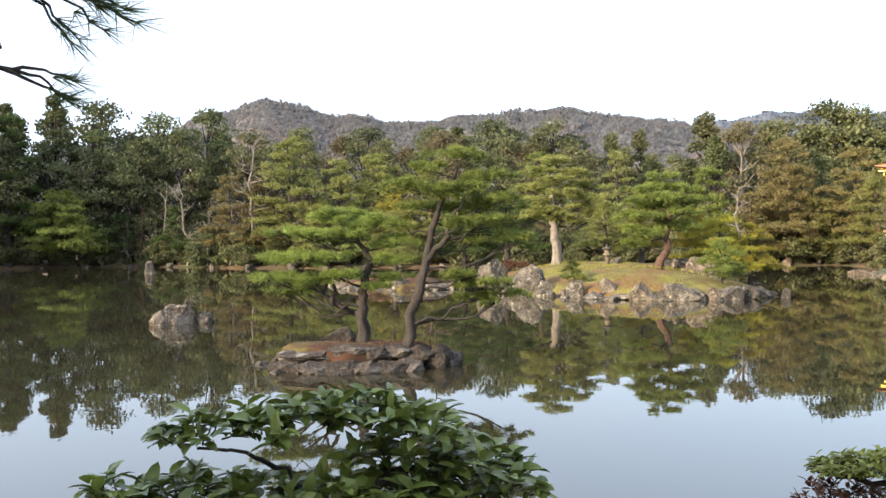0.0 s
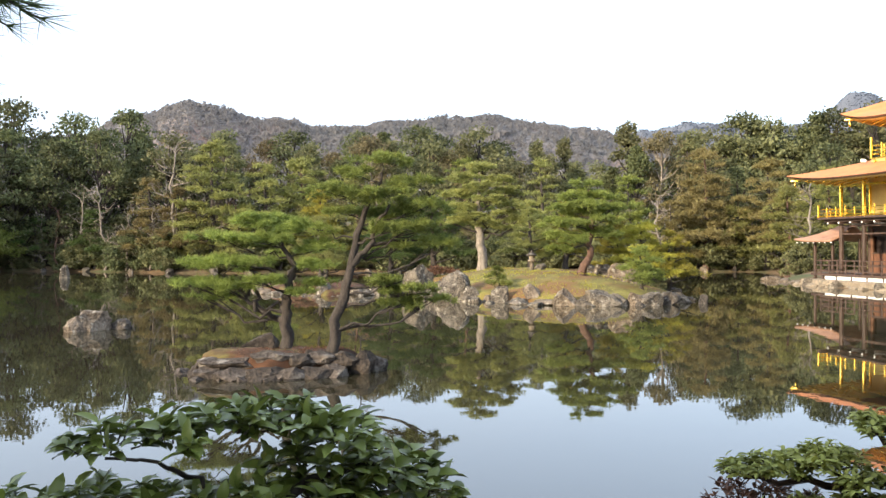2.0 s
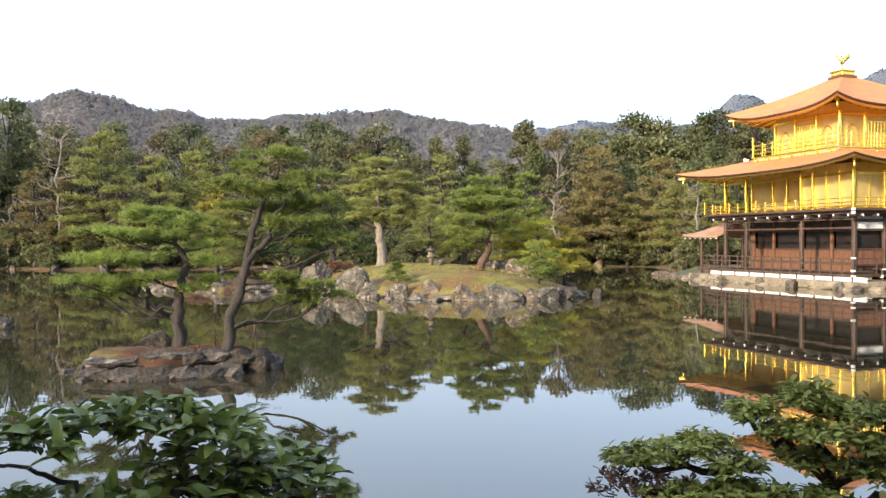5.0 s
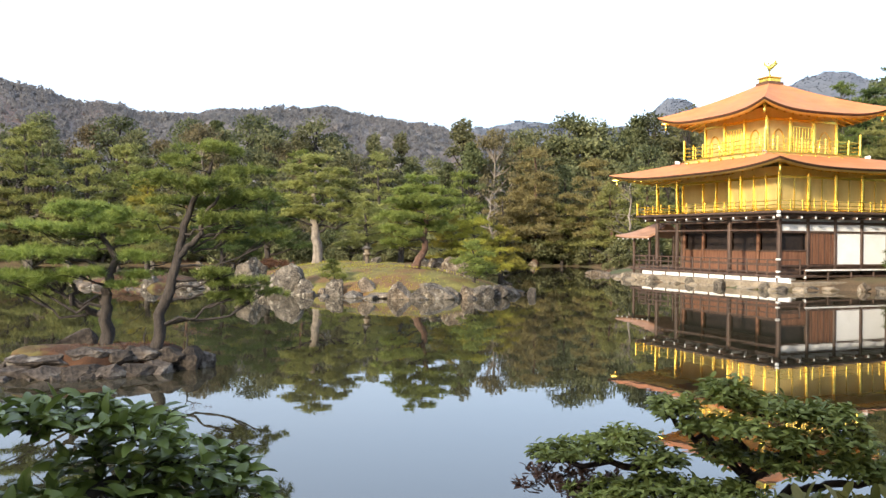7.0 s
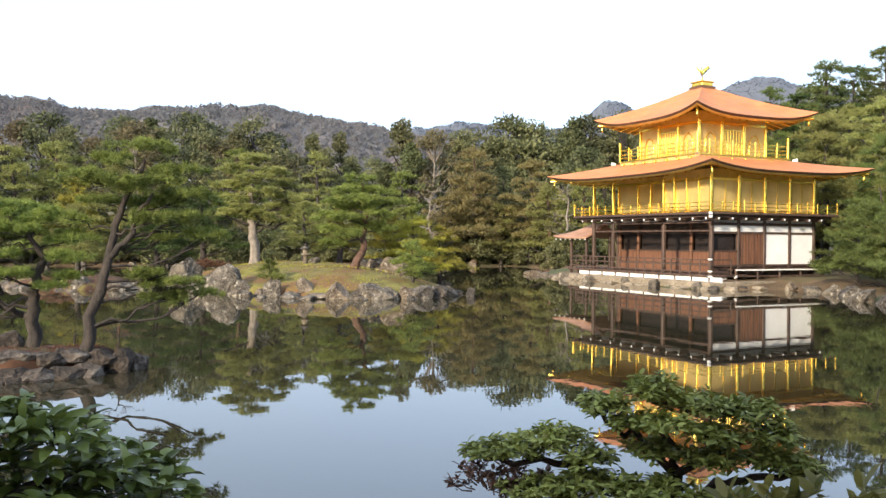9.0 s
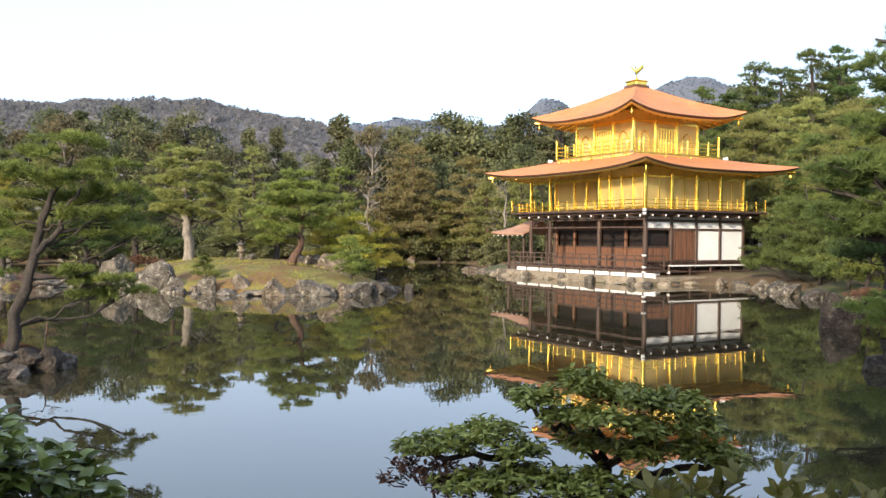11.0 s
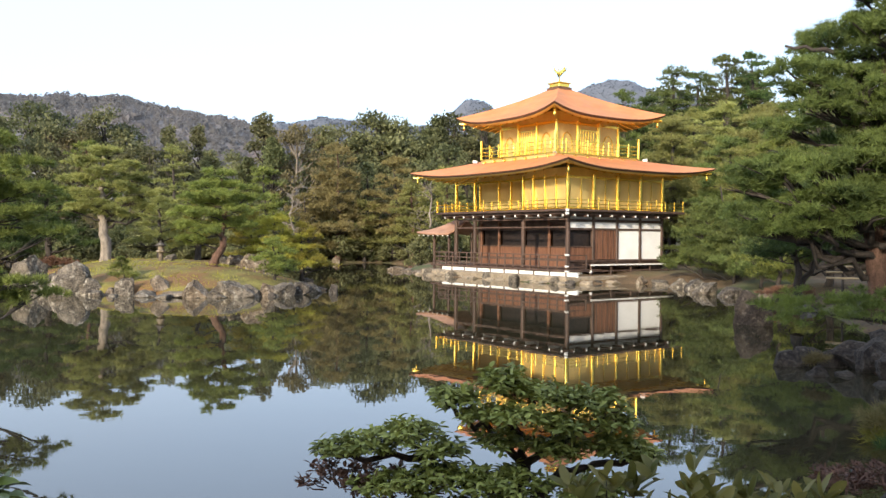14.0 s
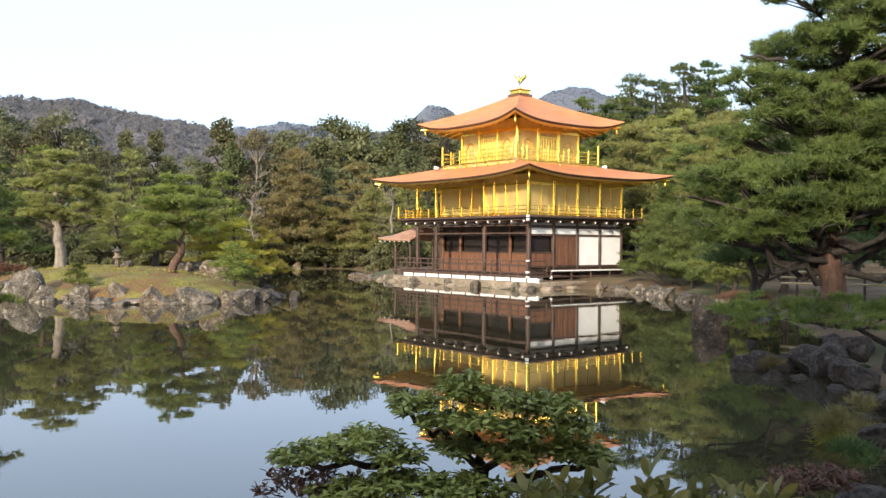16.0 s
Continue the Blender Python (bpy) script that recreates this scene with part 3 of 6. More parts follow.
# unseen trees added behind and beside the terrace to keep the near bank in shade
for row in range(2):
    for i in range(22 if not row else 8):
        b = 124 + i * 6.0 + row * 1.7
        plant_behind(b, (16 if b > 165 else 22 + (165 - b) * 1.15) + row * 9, (15.5 if 182 < b < 252 else 10.0) + 1.5 * row)
# more unseen trees to the right, added to block skylight over the bank
for b, far, tall in ((-8, 13, 11), (1, 20, 12), (8, 29, 13), (-22, 10, 10), (-36, 10, 11)):
    plant(wood_rng.choice([0, 1]), b, far, tall, 1.3)
# the taller shoulder of the wood towards the pavilion
wood_band(59.5, 46, 1.3, 112, 8, 15.6, [1, 3, 1, 5])

# ---- the gilded pavilion ----
GOLD = surface("gold_leaf", (0.92, 0.60, 0.085), (1.0, 0.76, 0.17), 0.27, 2.0, 40, 0.12, 0.006, metal=1.0)
GOLD_WALL = surface("gold_leaf_boards", (0.70, 0.48, 0.15), (0.88, 0.65, 0.24), 0.5, 1.2, 26, 0.15, 0.008, metal=0.55, stretch=(1, 1, 0.5))
TIMBER = surface("dark_timber", (0.040, 0.025, 0.019), (0.125, 0.076, 0.055), 0.6, 3, 30, 0.3, 0.008, stretch=(1, 1, 0.3))
TIMBER_RED = surface("reddish_boards", (0.095, 0.042, 0.024), (0.26, 0.120, 0.066), 0.6, 4, 36, 0.3, 0.008, stretch=(3, 3, 0.25))
# near-black colour of the flat panels set back in the window openings
NEAR_BLACK = surface("near_black_panel", (0.012, 0.009, 0.008), (0.035, 0.024, 0.02), 0.5, 4, 40, 0.2, 0.005)
PLASTER = surface("white_plaster", (0.80, 0.79, 0.76), (0.90, 0.89, 0.87), 0.85, 1.2, 20, 0.1, 0.005)
PAPER = surface("pale_grey_plaster", (0.46, 0.45, 0.44), (0.60, 0.59, 0.58), 0.85, 1.5, 20, 0.1, 0.005)
# Cypress bark is brownish grey; this orange is warm sunlight put into the colour.
SUNLIT_SHINGLE = surface("sun_tinted_bark_shingle", (0.50, 0.175, 0.060), (0.66, 0.265, 0.098), 0.75, 0.9, 34, 0.25, 0.012, stretch=(1, 1, 3), third=(0.47, 0.205, 0.095), third_scale=0.8, third_at=(0.5, 0.75))
SHINGLE_EDGE = surface("layered_bark_edge", (0.07, 0.032, 0.018), (0.17, 0.085, 0.045), 0.85, 3, 30, 0.5, 0.02, stretch=(0.3, 0.3, 6))
WHITE_TIP = surface("white_painted_metal", (0.78, 0.77, 0.74), (0.88, 0.87, 0.84), 0.4, 4, 30, 0.05, 0.003)
STONE_EDGE = surface("pale_stone", (0.17, 0.135, 0.092), (0.38, 0.31, 0.225), 0.9, 1.8, 22, 0.8, 0.04, third=(0.15, 0.13, 0.10), third_scale=3.0, third_at=(0.56, 0.68))
pavilion = thing("pavilion", pose(0, 0, 0), "three-storey gilded wooden pavilion beside the pond, bark roofs tinted orange for warm sun", "pavilion")


def bar(name, x0, x1, y0, y1, z0, z1, mat, bevel=0.0, parent=None, label=""):
    return part(name, box(min(x0, x1), max(x0, x1), min(y0, y1), max(y0, y1), z0, z1, bevel), mat, parent or pavilion, label)


def post(name, x, y, z0, z1, w, mat, parent=None):
    return bar(name, x - w / 2, x + w / 2, y - w / 2, y + w / 2, z0, z1, mat, w * 0.18, parent)


def round_post(name, x, y, z0, z1, r, mat, parent=None):
    v, f = tube([(x, y, z0), (x, y, (z0 + z1) / 2), (x, y, z1)], [r, r, r * 0.97], 12)
    return child(name, mesh_from(name, v, f, mat, True), parent or pavilion)


WX, NY = -11.66, 8.52                      # west and north column lines; south-east column at the origin
EAST = [0.0, 2.13, 4.26, 6.39, 8.52]
SOUTH = [0.0, -4.21, -9.43, WX]

# stone footing and white plinth
bar("footing", WX - 1.9, 1.7, -1.75, NY + 1.2, -0.5, 0.42, STONE_EDGE, 0.06)
for i in range(9):
    x = -12.2 + i * 1.55
    bar("plinth_panel", x, x + 1.49, -0.86, -0.7, 0.36, 0.66, PLASTER)
bar("plinth_panel", 0.62, 0.78, -0.8, 0.5, 0.36, 0.66, PLASTER)
bar("plinth_core", WX + 0.2, -0.2, 0.2, NY - 0.2, 0.42, 0.78, TIMBER)
# first floor: deck round the building
bar("deck", WX - 0.95, 0.95, -0.95, 2.0, 0.66, 0.81, TIMBER, 0.02)
bar("deck", WX, 0.0, 2.0, NY, 0.66, 0.81, TIMBER)
for i in range(10):
    x = WX - 0.8 + i * 1.47
    post("deck_post", min(x, 0.8), -0.8, 0.2, 0.68, 0.16, TIMBER)
for i in range(17):
    x = 0.88 - i * (13.4 / 16)
    post("baluster", x, -0.9, 0.81, 1.66, 0.085 if i else 0.15, TIMBER)
for z in (0.97, 1.36, 1.68):
    bar("rail", WX - 0.95, 0.92, -0.935, -0.865, z - 0.035, z + 0.035, TIMBER)
    bar("rail", 0.855, 0.925, -0.9, 0.75, z - 0.035, z + 0.035, TIMBER)
    bar("rail", WX - 0.93, WX - 0.86, -0.9, 0.1, z - 0.035, z + 0.035, TIMBER)
post("baluster", 0.89, 0.72, 0.81, 1.66, 0.085, TIMBER)
for z in (0.72, 1.02, 1.72):
    bar("metal_cap", 0.80, 0.98, -0.99, -0.81, z - 0.05, z + 0.05, WHITE_TIP)
bar("metal_cap", 0.8, 0.97, 0.98, 1.12, 0.6, 0.76, WHITE_TIP)
# low bench along the east side
bar("bench_board", 0.18, 0.98, 1.1, NY, 1.05, 1.12, TIMBER)
bar("bench_edge", 0.985, 1.03, 1.0, NY + 0.05, 1.04, 1.125, WHITE_TIP)
for y in (1.15, 2.9, 4.7, 6.5, 8.3):
    post("bench_post", 0.85, y, 0.36, 1.05, 0.12, TIMBER)
bar("bench_rail", 0.8, 0.88, 1.1, NY, 0.66, 0.76, TIMBER)
# first floor columns and beams
for x in SOUTH:
    post("column", x, 0, 0.78, 4.2, 0.24, TIMBER)
for y in EAST[1:]:
    post("column", 0, y, 0.78, 4.2, 0.22, TIMBER)
    post("column", WX, y, 0.78, 4.2, 0.22, TIMBER)
for x in (-1.9, -4.05, -6.7, -9.36, WX + 0.25):
    post("column", x, 2.13, 0.78, 4.2, 0.2, TIMBER_RED)
for z0, z1 in ((3.24, 3.36), (3.745, 3.9)):
    bar("beam", -0.09, 0.09, 0.1, NY, z0, z1, TIMBER)
    bar("beam", WX, -0.05, -0.08, 0.08, z0 + 0.12, z1 + 0.1, TIMBER)
    bar("beam", WX, -0.1, 2.06, 2.2, z0, z1, TIMBER)
bar("sill", -0.1, 0.12, 0, NY, 1.25, 1.38, TIMBER)
bar("sill", WX, -0.1, 2.03, 2.22, 1.25, 1.38, TIMBER)
bar("sill_panel", -0.05, 0.03, 0.1, NY, 0.81, 1.25, TIMBER)
# east side, bay by bay: near-black window panel, board doors, two plaster bays, white frieze
for i in range(4):
    a, b = EAST[i] + 0.1, EAST[i + 1] - 0.1
    bar("frieze_panel", -0.04, 0.03, a, b, 3.37, 3.745, PLASTER)
    bar("bracket_panel", -0.04, 0.02, a, b, 3.92, 4.2, PAPER)
bar("window_opening", -0.3, -0.22, 0.1, 2.03, 2.2, 3.24, NEAR_BLACK)
bar("dado_panel", -0.04, 0.03, 0.1, 2.03, 1.38, 2.2, TIMBER_RED)
bar("window_sill", -0.06, 0.08, 0.1, 2.03, 2.16, 2.24, TIMBER)
for i in range(4):
    a = 2.25 + i * 0.48
    leaf = bar("board_door", -0.03, 0.035, a, a + 0.455, 1.4, 3.24, TIMBER_RED)
    bar("batten", 0.036, 0.052, a + 0.2, a + 0.245, 1.42, 3.22, TIMBER, parent=leaf)
for a in (4.36, 6.49):
    bar("plaster_panel", -0.04, 0.03, a, a + 1.93, 1.38, 3.24, PLASTER)
# south side, set back behind the open veranda
for a, b in ((-2.0, -0.2), (-3.95, -1.98), (-6.6, -4.15), (-9.26, -6.8), (WX + 0.35, -9.46)):
    a += 0.1
    bar("window_opening", a, b - 0.1, 2.28, 2.36, 2.15, 3.24, NEAR_BLACK)
    bar("dado_panel", a, b - 0.1, 2.1, 2.16, 1.38, 2.15, TIMBER_RED)
    bar("transom_panel", a, b - 0.1, 2.1, 2.16, 3.4, 3.74, TIMBER)
bar("sill_panel", WX + 0.2, -0.1, 2.1, 2.16, 0.81, 1.25, TIMBER_RED)
bar("window_sill", WX + 0.2, -0.1, 2.04, 2.2, 2.1, 2.18, TIMBER)
bar("inner_wall", WX + 0.1, -0.1, NY - 0.1, NY + 0.05, 0.8, 4.2, TIMBER)
bar("inner_wall", WX - 0.04, WX + 0.04, 2.2, NY, 0.8, 4.2, TIMBER)
bar("veranda_ceiling", WX, 0, 0, NY, 4.1, 4.2, TIMBER)
for i in range(5):
    x = -1.1 - i * 2.2
    bar("bracket_panel", x - 0.7, x + 0.7, -0.05, 0.03, 3.98, 4.2, PAPER)
# second floor deck on dark brackets with white tips
bar("upper_deck", WX - 1.08, 1.08, -1.08, NY + 1.08, 4.36, 4.5, TIMBER, 0.02)
bar("upper_deck_beam", WX - 0.75, 0.75, -0.75, NY + 0.75, 4.2, 4.36, TIMBER)
for i in range(12):
    x = 0.55 - i * 1.12
    br = bar("bracket", x - 0.07, x + 0.07, -0.92, 0, 4.05, 4.2, TIMBER)
    bar("tip", x - 0.06, x + 0.06, -0.95, -0.925, 4.07, 4.18, WHITE_TIP, parent=br)
for i in range(9):
    y = -0.3 + i * 1.06
    br = bar("bracket", 0, 0.92, y - 0.07, y + 0.07, 4.05, 4.2, TIMBER)
    bar("tip", 0.925, 0.95, y - 0.06, y + 0.06, 4.07, 4.18, WHITE_TIP, parent=br)
for z in (4.22, 4.42):
    bar("metal_cap", 0.98, 1.13, -1.13, -0.98, z - 0.07, z + 0.07, WHITE_TIP)
# second floor: gold walls, columns, railing
bar("gold_wall", -0.06, 0.02, 0, NY, 4.5, 7.12, GOLD_WALL)
bar("gold_wall", -4.21, 0, -0.02, 0.06, 4.5, 7.12, GOLD_WALL)
bar("gold_wall", -4.25, -4.17, 0.06, 2.13, 4.5, 7.12, GOLD_WALL)
bar("gold_wall", WX, -4.2, 2.1, 2.18, 4.5, 7.12, GOLD_WALL)
bar("gold_wall", WX - 0.02, WX + 0.06, 2.13, NY, 4.5, 7.12, GOLD_WALL)
bar("gold_wall", WX, 0, NY - 0.06, NY + 0.02, 4.5, 7.12, GOLD_WALL)
for x in (0.0, -1.06, -2.1, -3.2, -4.21, -9.43, WX):
    round_post("gold_column", x, -0.04, 4.5, 6.75, 0.125 if x in (0.0, -3.2, -4.21, -9.43, WX) else 0.07, GOLD)
for y in EAST[1:]:
    round_post("gold_column", 0.05, y, 4.5, 6.75, 0.12, GOLD)
for x in (-5.4, -6.7, -8.0, -9.36, WX + 0.1):
    round_post("gold_column", x, 2.06, 4.5, 6.75, 0.1, GOLD)
for z0, z1 in ((4.5, 4.62), (6.45, 6.6)):
    bar("gold_beam", 0.02, 0.08, 0, NY, z0, z1, GOLD)
    bar("gold_beam", WX, 0.05, -0.1, -0.03, z0, z1, GOLD)
for i in range(4):
    y = EAST[i] + 1.065
    bar("wall_batten", 0.021, 0.045, y - 0.03, y + 0.03, 4.62, 6.45, GOLD)
for z in (4.62, 4.82, 5.06):
    bar("gold_rail", WX - 1.02, 1.02, -1.03, -0.98, z - 0.022, z + 0.022, GOLD)
    bar("gold_rail", 0.98, 1.03, -1.02, NY + 1.02, z - 0.022, z + 0.022, GOLD)
    bar("gold_rail", WX - 1.03, WX - 0.98, -1.02, NY + 1.02, z - 0.022, z + 0.022, GOLD)
for i in range(16):
    round_post("gold_baluster", 1.0 - i * (13.66 / 15), -1.005, 4.5, 5.14 if i % 3 else 5.24, 0.045, GOLD)
for i in range(1, 13):
    round_post("gold_baluster", 1.005, -1.0 + i * (10.5 / 12), 4.5, 5.14 if i % 3 else 5.24, 0.045, GOLD)
for i in range(1, 5):
    round_post("gold_baluster", WX - 1.005, -1.0 + i * 0.9, 4.5, 5.14, 0.045, GOLD)
for x in (1.005, WX - 1.005):
    round_post("gold_newel", x, -1.005, 4.4, 5.34, 0.075, GOLD)


def curved_roof(cx, cy, hx, hy, eave, lift, tx, ty, top, thick, rafters, wall_x, wall_y):
    """A swept roof with upturned corners over half-sizes hx, hy, rising to half-sizes tx, ty."""
    NS, NT = 28, 12

    def surf(side, s, t, drop=0.0, inset=0.0):
        z_e = eave + lift * abs(s) ** 3.2
        g = 0.62 * t + 0.38 * t * t
        bow = 1 + 0.012 * abs(s) ** 4
        ex, ey = (hx - inset) * bow, (hy - inset) * bow
        if side % 2 == 0:
            p = (s * (ex + (tx - ex) * t), -(ey + (ty - ey) * t))
        else:
            p = ((ex + (tx - ex) * t), s * (ey + (ty - ey) * t))
        if side >= 2:
            p = (-p[0], -p[1])
        return (cx + p[0], cy + p[1], z_e + (top - z_e) * g - drop)
    for side in range(4):
        for nm, drop0, mat, up in (("roof_slope", 0.0, SUNLIT_SHINGLE, True), ("soffit", thick, GOLD_WALL, False)):
            verts, faces = [], []
            tmax = NT if up else 8
            for i in range(NS + 1):
                s = -1 + 2 * i / NS
                for j in range(tmax + 1):
                    t = j / NT
                    verts.append(surf(side, s, t, drop0 + (0 if up else 0.25 * t * thick), 0 if up else 0.22))
            w = tmax + 1
            for i in range(NS):
                for j in range(tmax):
                    q = (i * w + j, (i + 1) * w + j, (i + 1) * w + j + 1, i * w + j + 1)
                    faces.append(q if up else q[::-1])
            child(nm, mesh_from(nm, verts, faces, mat, True), pavilion)
        for nm, d0, d1, i0, i1, mat in (("shingle_edge", 0.0, thick * 0.62, 0.0, 0.1, SHINGLE_EDGE), ("eave_board", thick * 0.62, thick, 0.1, 0.22, GOLD_WALL)):
            verts, faces = [], []
            for i in range(NS + 1):
                s = -1 + 2 * i / NS
                verts += [surf(side, s, 0, d0, i0), surf(side, s, 0, d1, i1), surf(side, s, 0, d1, i1 + 0.25)]
            for i in range(NS):
                a, b = i * 3, i * 3 + 3
                faces += [(a + 1, b + 1, b, a), (a + 2, b + 2, b + 1, a + 1)]
            child(nm, mesh_from(nm, verts, faces, mat, False), pavilion)
        half = hx if side % 2 == 0 else hy
        reach_wall = (wall_y if side % 2 == 0 else wall_x)
        reach = hy if side % 2 == 0 else hx
        tin = min(0.5, (reach - reach_wall) / max(0.1, reach - (ty if side % 2 == 0 else tx)))
        for k in range(rafters):
            s = -0.94 + 1.88 * k / (rafters - 1)
            a, b = Vector(surf(side, s, 0.012, thick + 0.01, 0.3)), Vector(surf(side, s, tin, thick * 1.2))
            v, f = tube([a - Vector((0, 0, 0.06)), b - Vector((0, 0, 0.06))], [0.055, 0.055], 4)
            child("rafter", mesh_from("rafter", v, f, GOLD), pavilion)
    # gilt caps and wind bells at the corners
    for sx in (-1, 1):
        for sy in (-1, 1):
            c = Vector((cx + sx * (hx - 0.35), cy + sy * (hy - 0.35), eave + lift * 0.86 - thick - 0.1))
            d = Vector((sx, sy, 0)).normalized()
            v, f = tube([c - d * 0.3, c, c + d * 0.3], [0.09, 0.11, 0.08], 8)
            child("corner_cap", mesh_from("corner_cap", v, f, GOLD, True), pavilion)
            v, f = tube([c - Vector((0, 0, 0.05)), c - Vector((0, 0, 0.22)), c - Vector((0, 0, 0.4)), c - Vector((0, 0, 0.46))], [0.02, 0.05, 0.08, 0.02], 8)
            child("wind_bell", mesh_from("wind_bell", v, f, GOLD, True), pavilion)


curved_roof(-5.83, 4.26, 8.3, 6.6, 6.93, 0.47, 4.0, 3.5, 8.1, 0.21, 19, 5.85, 4.3)
# third floor
CX, CY, A3, D3 = -5.45, 4.2, 2.82, 3.82
bar("gold_deck", CX - D3, CX + D3, CY - D3, CY + D3, 7.78, 8.13, GOLD_WALL, 0.02)
bar("gold_ledge", CX - D3 - 0.07, CX + D3 + 0.07, CY - D3 - 0.07, CY + D3 + 0.07, 8.13, 8.2, GOLD)
bar("gold_wall", CX - A3, CX + A3, CY - A3, CY + A3, 8.2, 11.0, GOLD_WALL)
for side in range(4):
    turn = Matrix.Translation((CX, CY, 0)) @ Matrix.Rotation(side * math.pi / 2, 4, "Z")

    def on_side(ob, turn=turn):
        ob.data.transform(turn)
        return ob
    for x in (-A3, -0.94, 0.94, A3):
        if x < A3:
            on_side(round_post("gold_column", x, -A3 - 0.02, 8.2, 10.45, 0.13, GOLD))
    on_side(bar("gold_beam", -A3, A3, -A3 - 0.07, -A3 - 0.003, 8.2, 8.34, GOLD))
    on_side(bar("gold_beam", -A3, A3, -A3 - 0.09, -A3 - 0.003, 10.2, 10.36, GOLD))
    on_side(bar("door_panel", -0.8, 0.8, -A3 - 0.04, -A3 - 0.004, 8.34, 9.95, GOLD_WALL))
    for k in range(7):
        on_side(round_post("lattice_bar", -0.72 + k * 0.24, -A3 - 0.06, 8.34, 9.85, 0.035, GOLD))
    for z in (9.1, 9.85):
        on_side(bar("lattice_rail", -0.8, 0.8, -A3 - 0.08, -A3 - 0.045, z, z + 0.06, GOLD))
    for x in (-1.88, 1.88):
        arch = [(x - 0.46, -A3 - 0.03, 8.4), (x - 0.42, -A3 - 0.03, 9.2), (x - 0.27, -A3 - 0.03, 9.5), (x, -A3 - 0.03, 9.68), (x + 0.27, -A3 - 0.03, 9.5), (x + 0.42, -A3 - 0.03, 9.2), (x + 0.46, -A3 - 0.03, 8.4)]
        v, f = tube(arch, [0.045] * 7, 6)
        on_side(child("bell_window_frame", mesh_from("bell_window_frame", v, f, GOLD, True), pavilion))
        on_side(bar("bell_window_pane", x - 0.38, x + 0.38, -A3 - 0.012, -A3 - 0.004, 8.45, 9.3, GOLD_WALL))
    for z in (8.42, 8.66, 8.95):
        on_side(bar("gold_rail", -D3, D3, -D3 - 0.02, -D3 + 0.03, z, z + 0.05, GOLD))
    for k in range(8):
        x = -D3 + k * (2 * D3 / 8)
        on_side(round_post("gold_baluster", x, -D3 + 0.005, 8.2, 9.1 if k else 9.5, 0.05 if k else 0.09, GOLD))
    for k in range(7):
        x = -D3 + 0.5 + k * 1.1
        v, f = tube([(x, -D3 - 0.04, 7.98), (x, -D3 - 0.16, 7.96), (x, -D3 - 0.18, 7.88)], [0.07, 0.11, 0.05], 8)
        on_side(child("gilt_boss", mesh_from("gilt_boss", v, f, GOLD, True), pavilion))
    v, f = tube([(-D3 - 0.2, -D3 - 0.2, 8.02), (-D3 - 0.42, -D3 - 0.42, 8.06)], [0.11, 0.13], 8)
    on_side(child("gilt_boss", mesh_from("gilt_boss", v, f, WHITE_TIP, True), pavilion))
curved_roof(CX, CY, 5.05, 5.05, 10.55, 0.6, 0.45, 0.45, 13.05, 0.24, 15, 2.9, 2.9)
bar("finial_base", CX - 0.62, CX + 0.62, CY - 0.62, CY + 0.62, 12.85, 13.12, SHINGLE_EDGE, 0.03)
bar("finial_base", CX - 0.5, CX + 0.5, CY - 0.5, CY + 0.5, 13.12, 13.38, GOLD, 0.04)
bar("finial_base", CX - 0.58, CX + 0.58, CY - 0.58, CY + 0.58, 13.38, 13.46, GOLD, 0.02)
v, f = tube([(CX, CY, 13.46), (CX, CY, 13.6), (CX, CY, 13.75)], [0.16, 0.07, 0.05], 8)
child("finial_stem", mesh_from("finial_stem", v, f, GOLD, True), pavilion)
# the gilt bird is one plain shape: body, neck, raised wings and tail
bird = [tube([(0.22, 0, 0.2), (0.05, 0, 0.28), (-0.2, 0, 0.32)], [0.05, 0.13, 0.04], 8), tube([(0.18, 0, 0.26), (0.27, 0, 0.5), (0.22, 0, 0.66), (0.36, 0, 0.66)], [0.07, 0.05, 0.05, 0.01], 7),
        tube([(0.02, 0, 0.0), (0.03, 0, 0.25)], [0.03, 0.05], 6)]
for k in range(4):
    bird.append(tube([(-0.15, 0.03 * (k - 1.5), 0.32), (-0.4, 0.07 * (k - 1.5), 0.5 + 0.06 * k), (-0.52, 0.1 * (k - 1.5), 0.75 + 0.04 * k)], [0.05, 0.05, 0.015], 5))
for sy in (-1, 1):
    for k in range(4):
        bird.append(tube([(0.12 - 0.08 * k, 0.08 * sy, 0.33), (0.08 - 0.12 * k, 0.32 * sy, 0.62), (0.0 - 0.16 * k, 0.42 * sy, 0.95 - 0.07 * k)], [0.04, 0.05, 0.012], 5))
v, f = joined(bird)
child("finial", mesh_from("finial", v @ np.array(Matrix.Rotation(radians(-60), 3, "Z")).T + np.array([CX, CY, 13.72]), f, GOLD, True), pavilion, "plain gilt bird figure on the roof")
# the small fishing porch on the west side
bar("porch_deck", WX - 3.0, WX - 0.95, -0.2, 2.2, 0.62, 0.78, TIMBER)
for x, y in ((WX - 2.8, 0.0), (WX - 2.8, 2.05), (WX - 0.9, 0.0), (WX - 0.9, 2.05)):
    post("porch_column", x, y, 0.0, 3.1, 0.17, TIMBER)
bar("porch_beam", WX - 3.0, WX - 0.1, -0.09, 0.09, 2.95, 3.1, TIMBER)
bar("porch_beam", WX - 2.9, WX - 2.72, 0, 2.05, 2.95, 3.1, TIMBER)
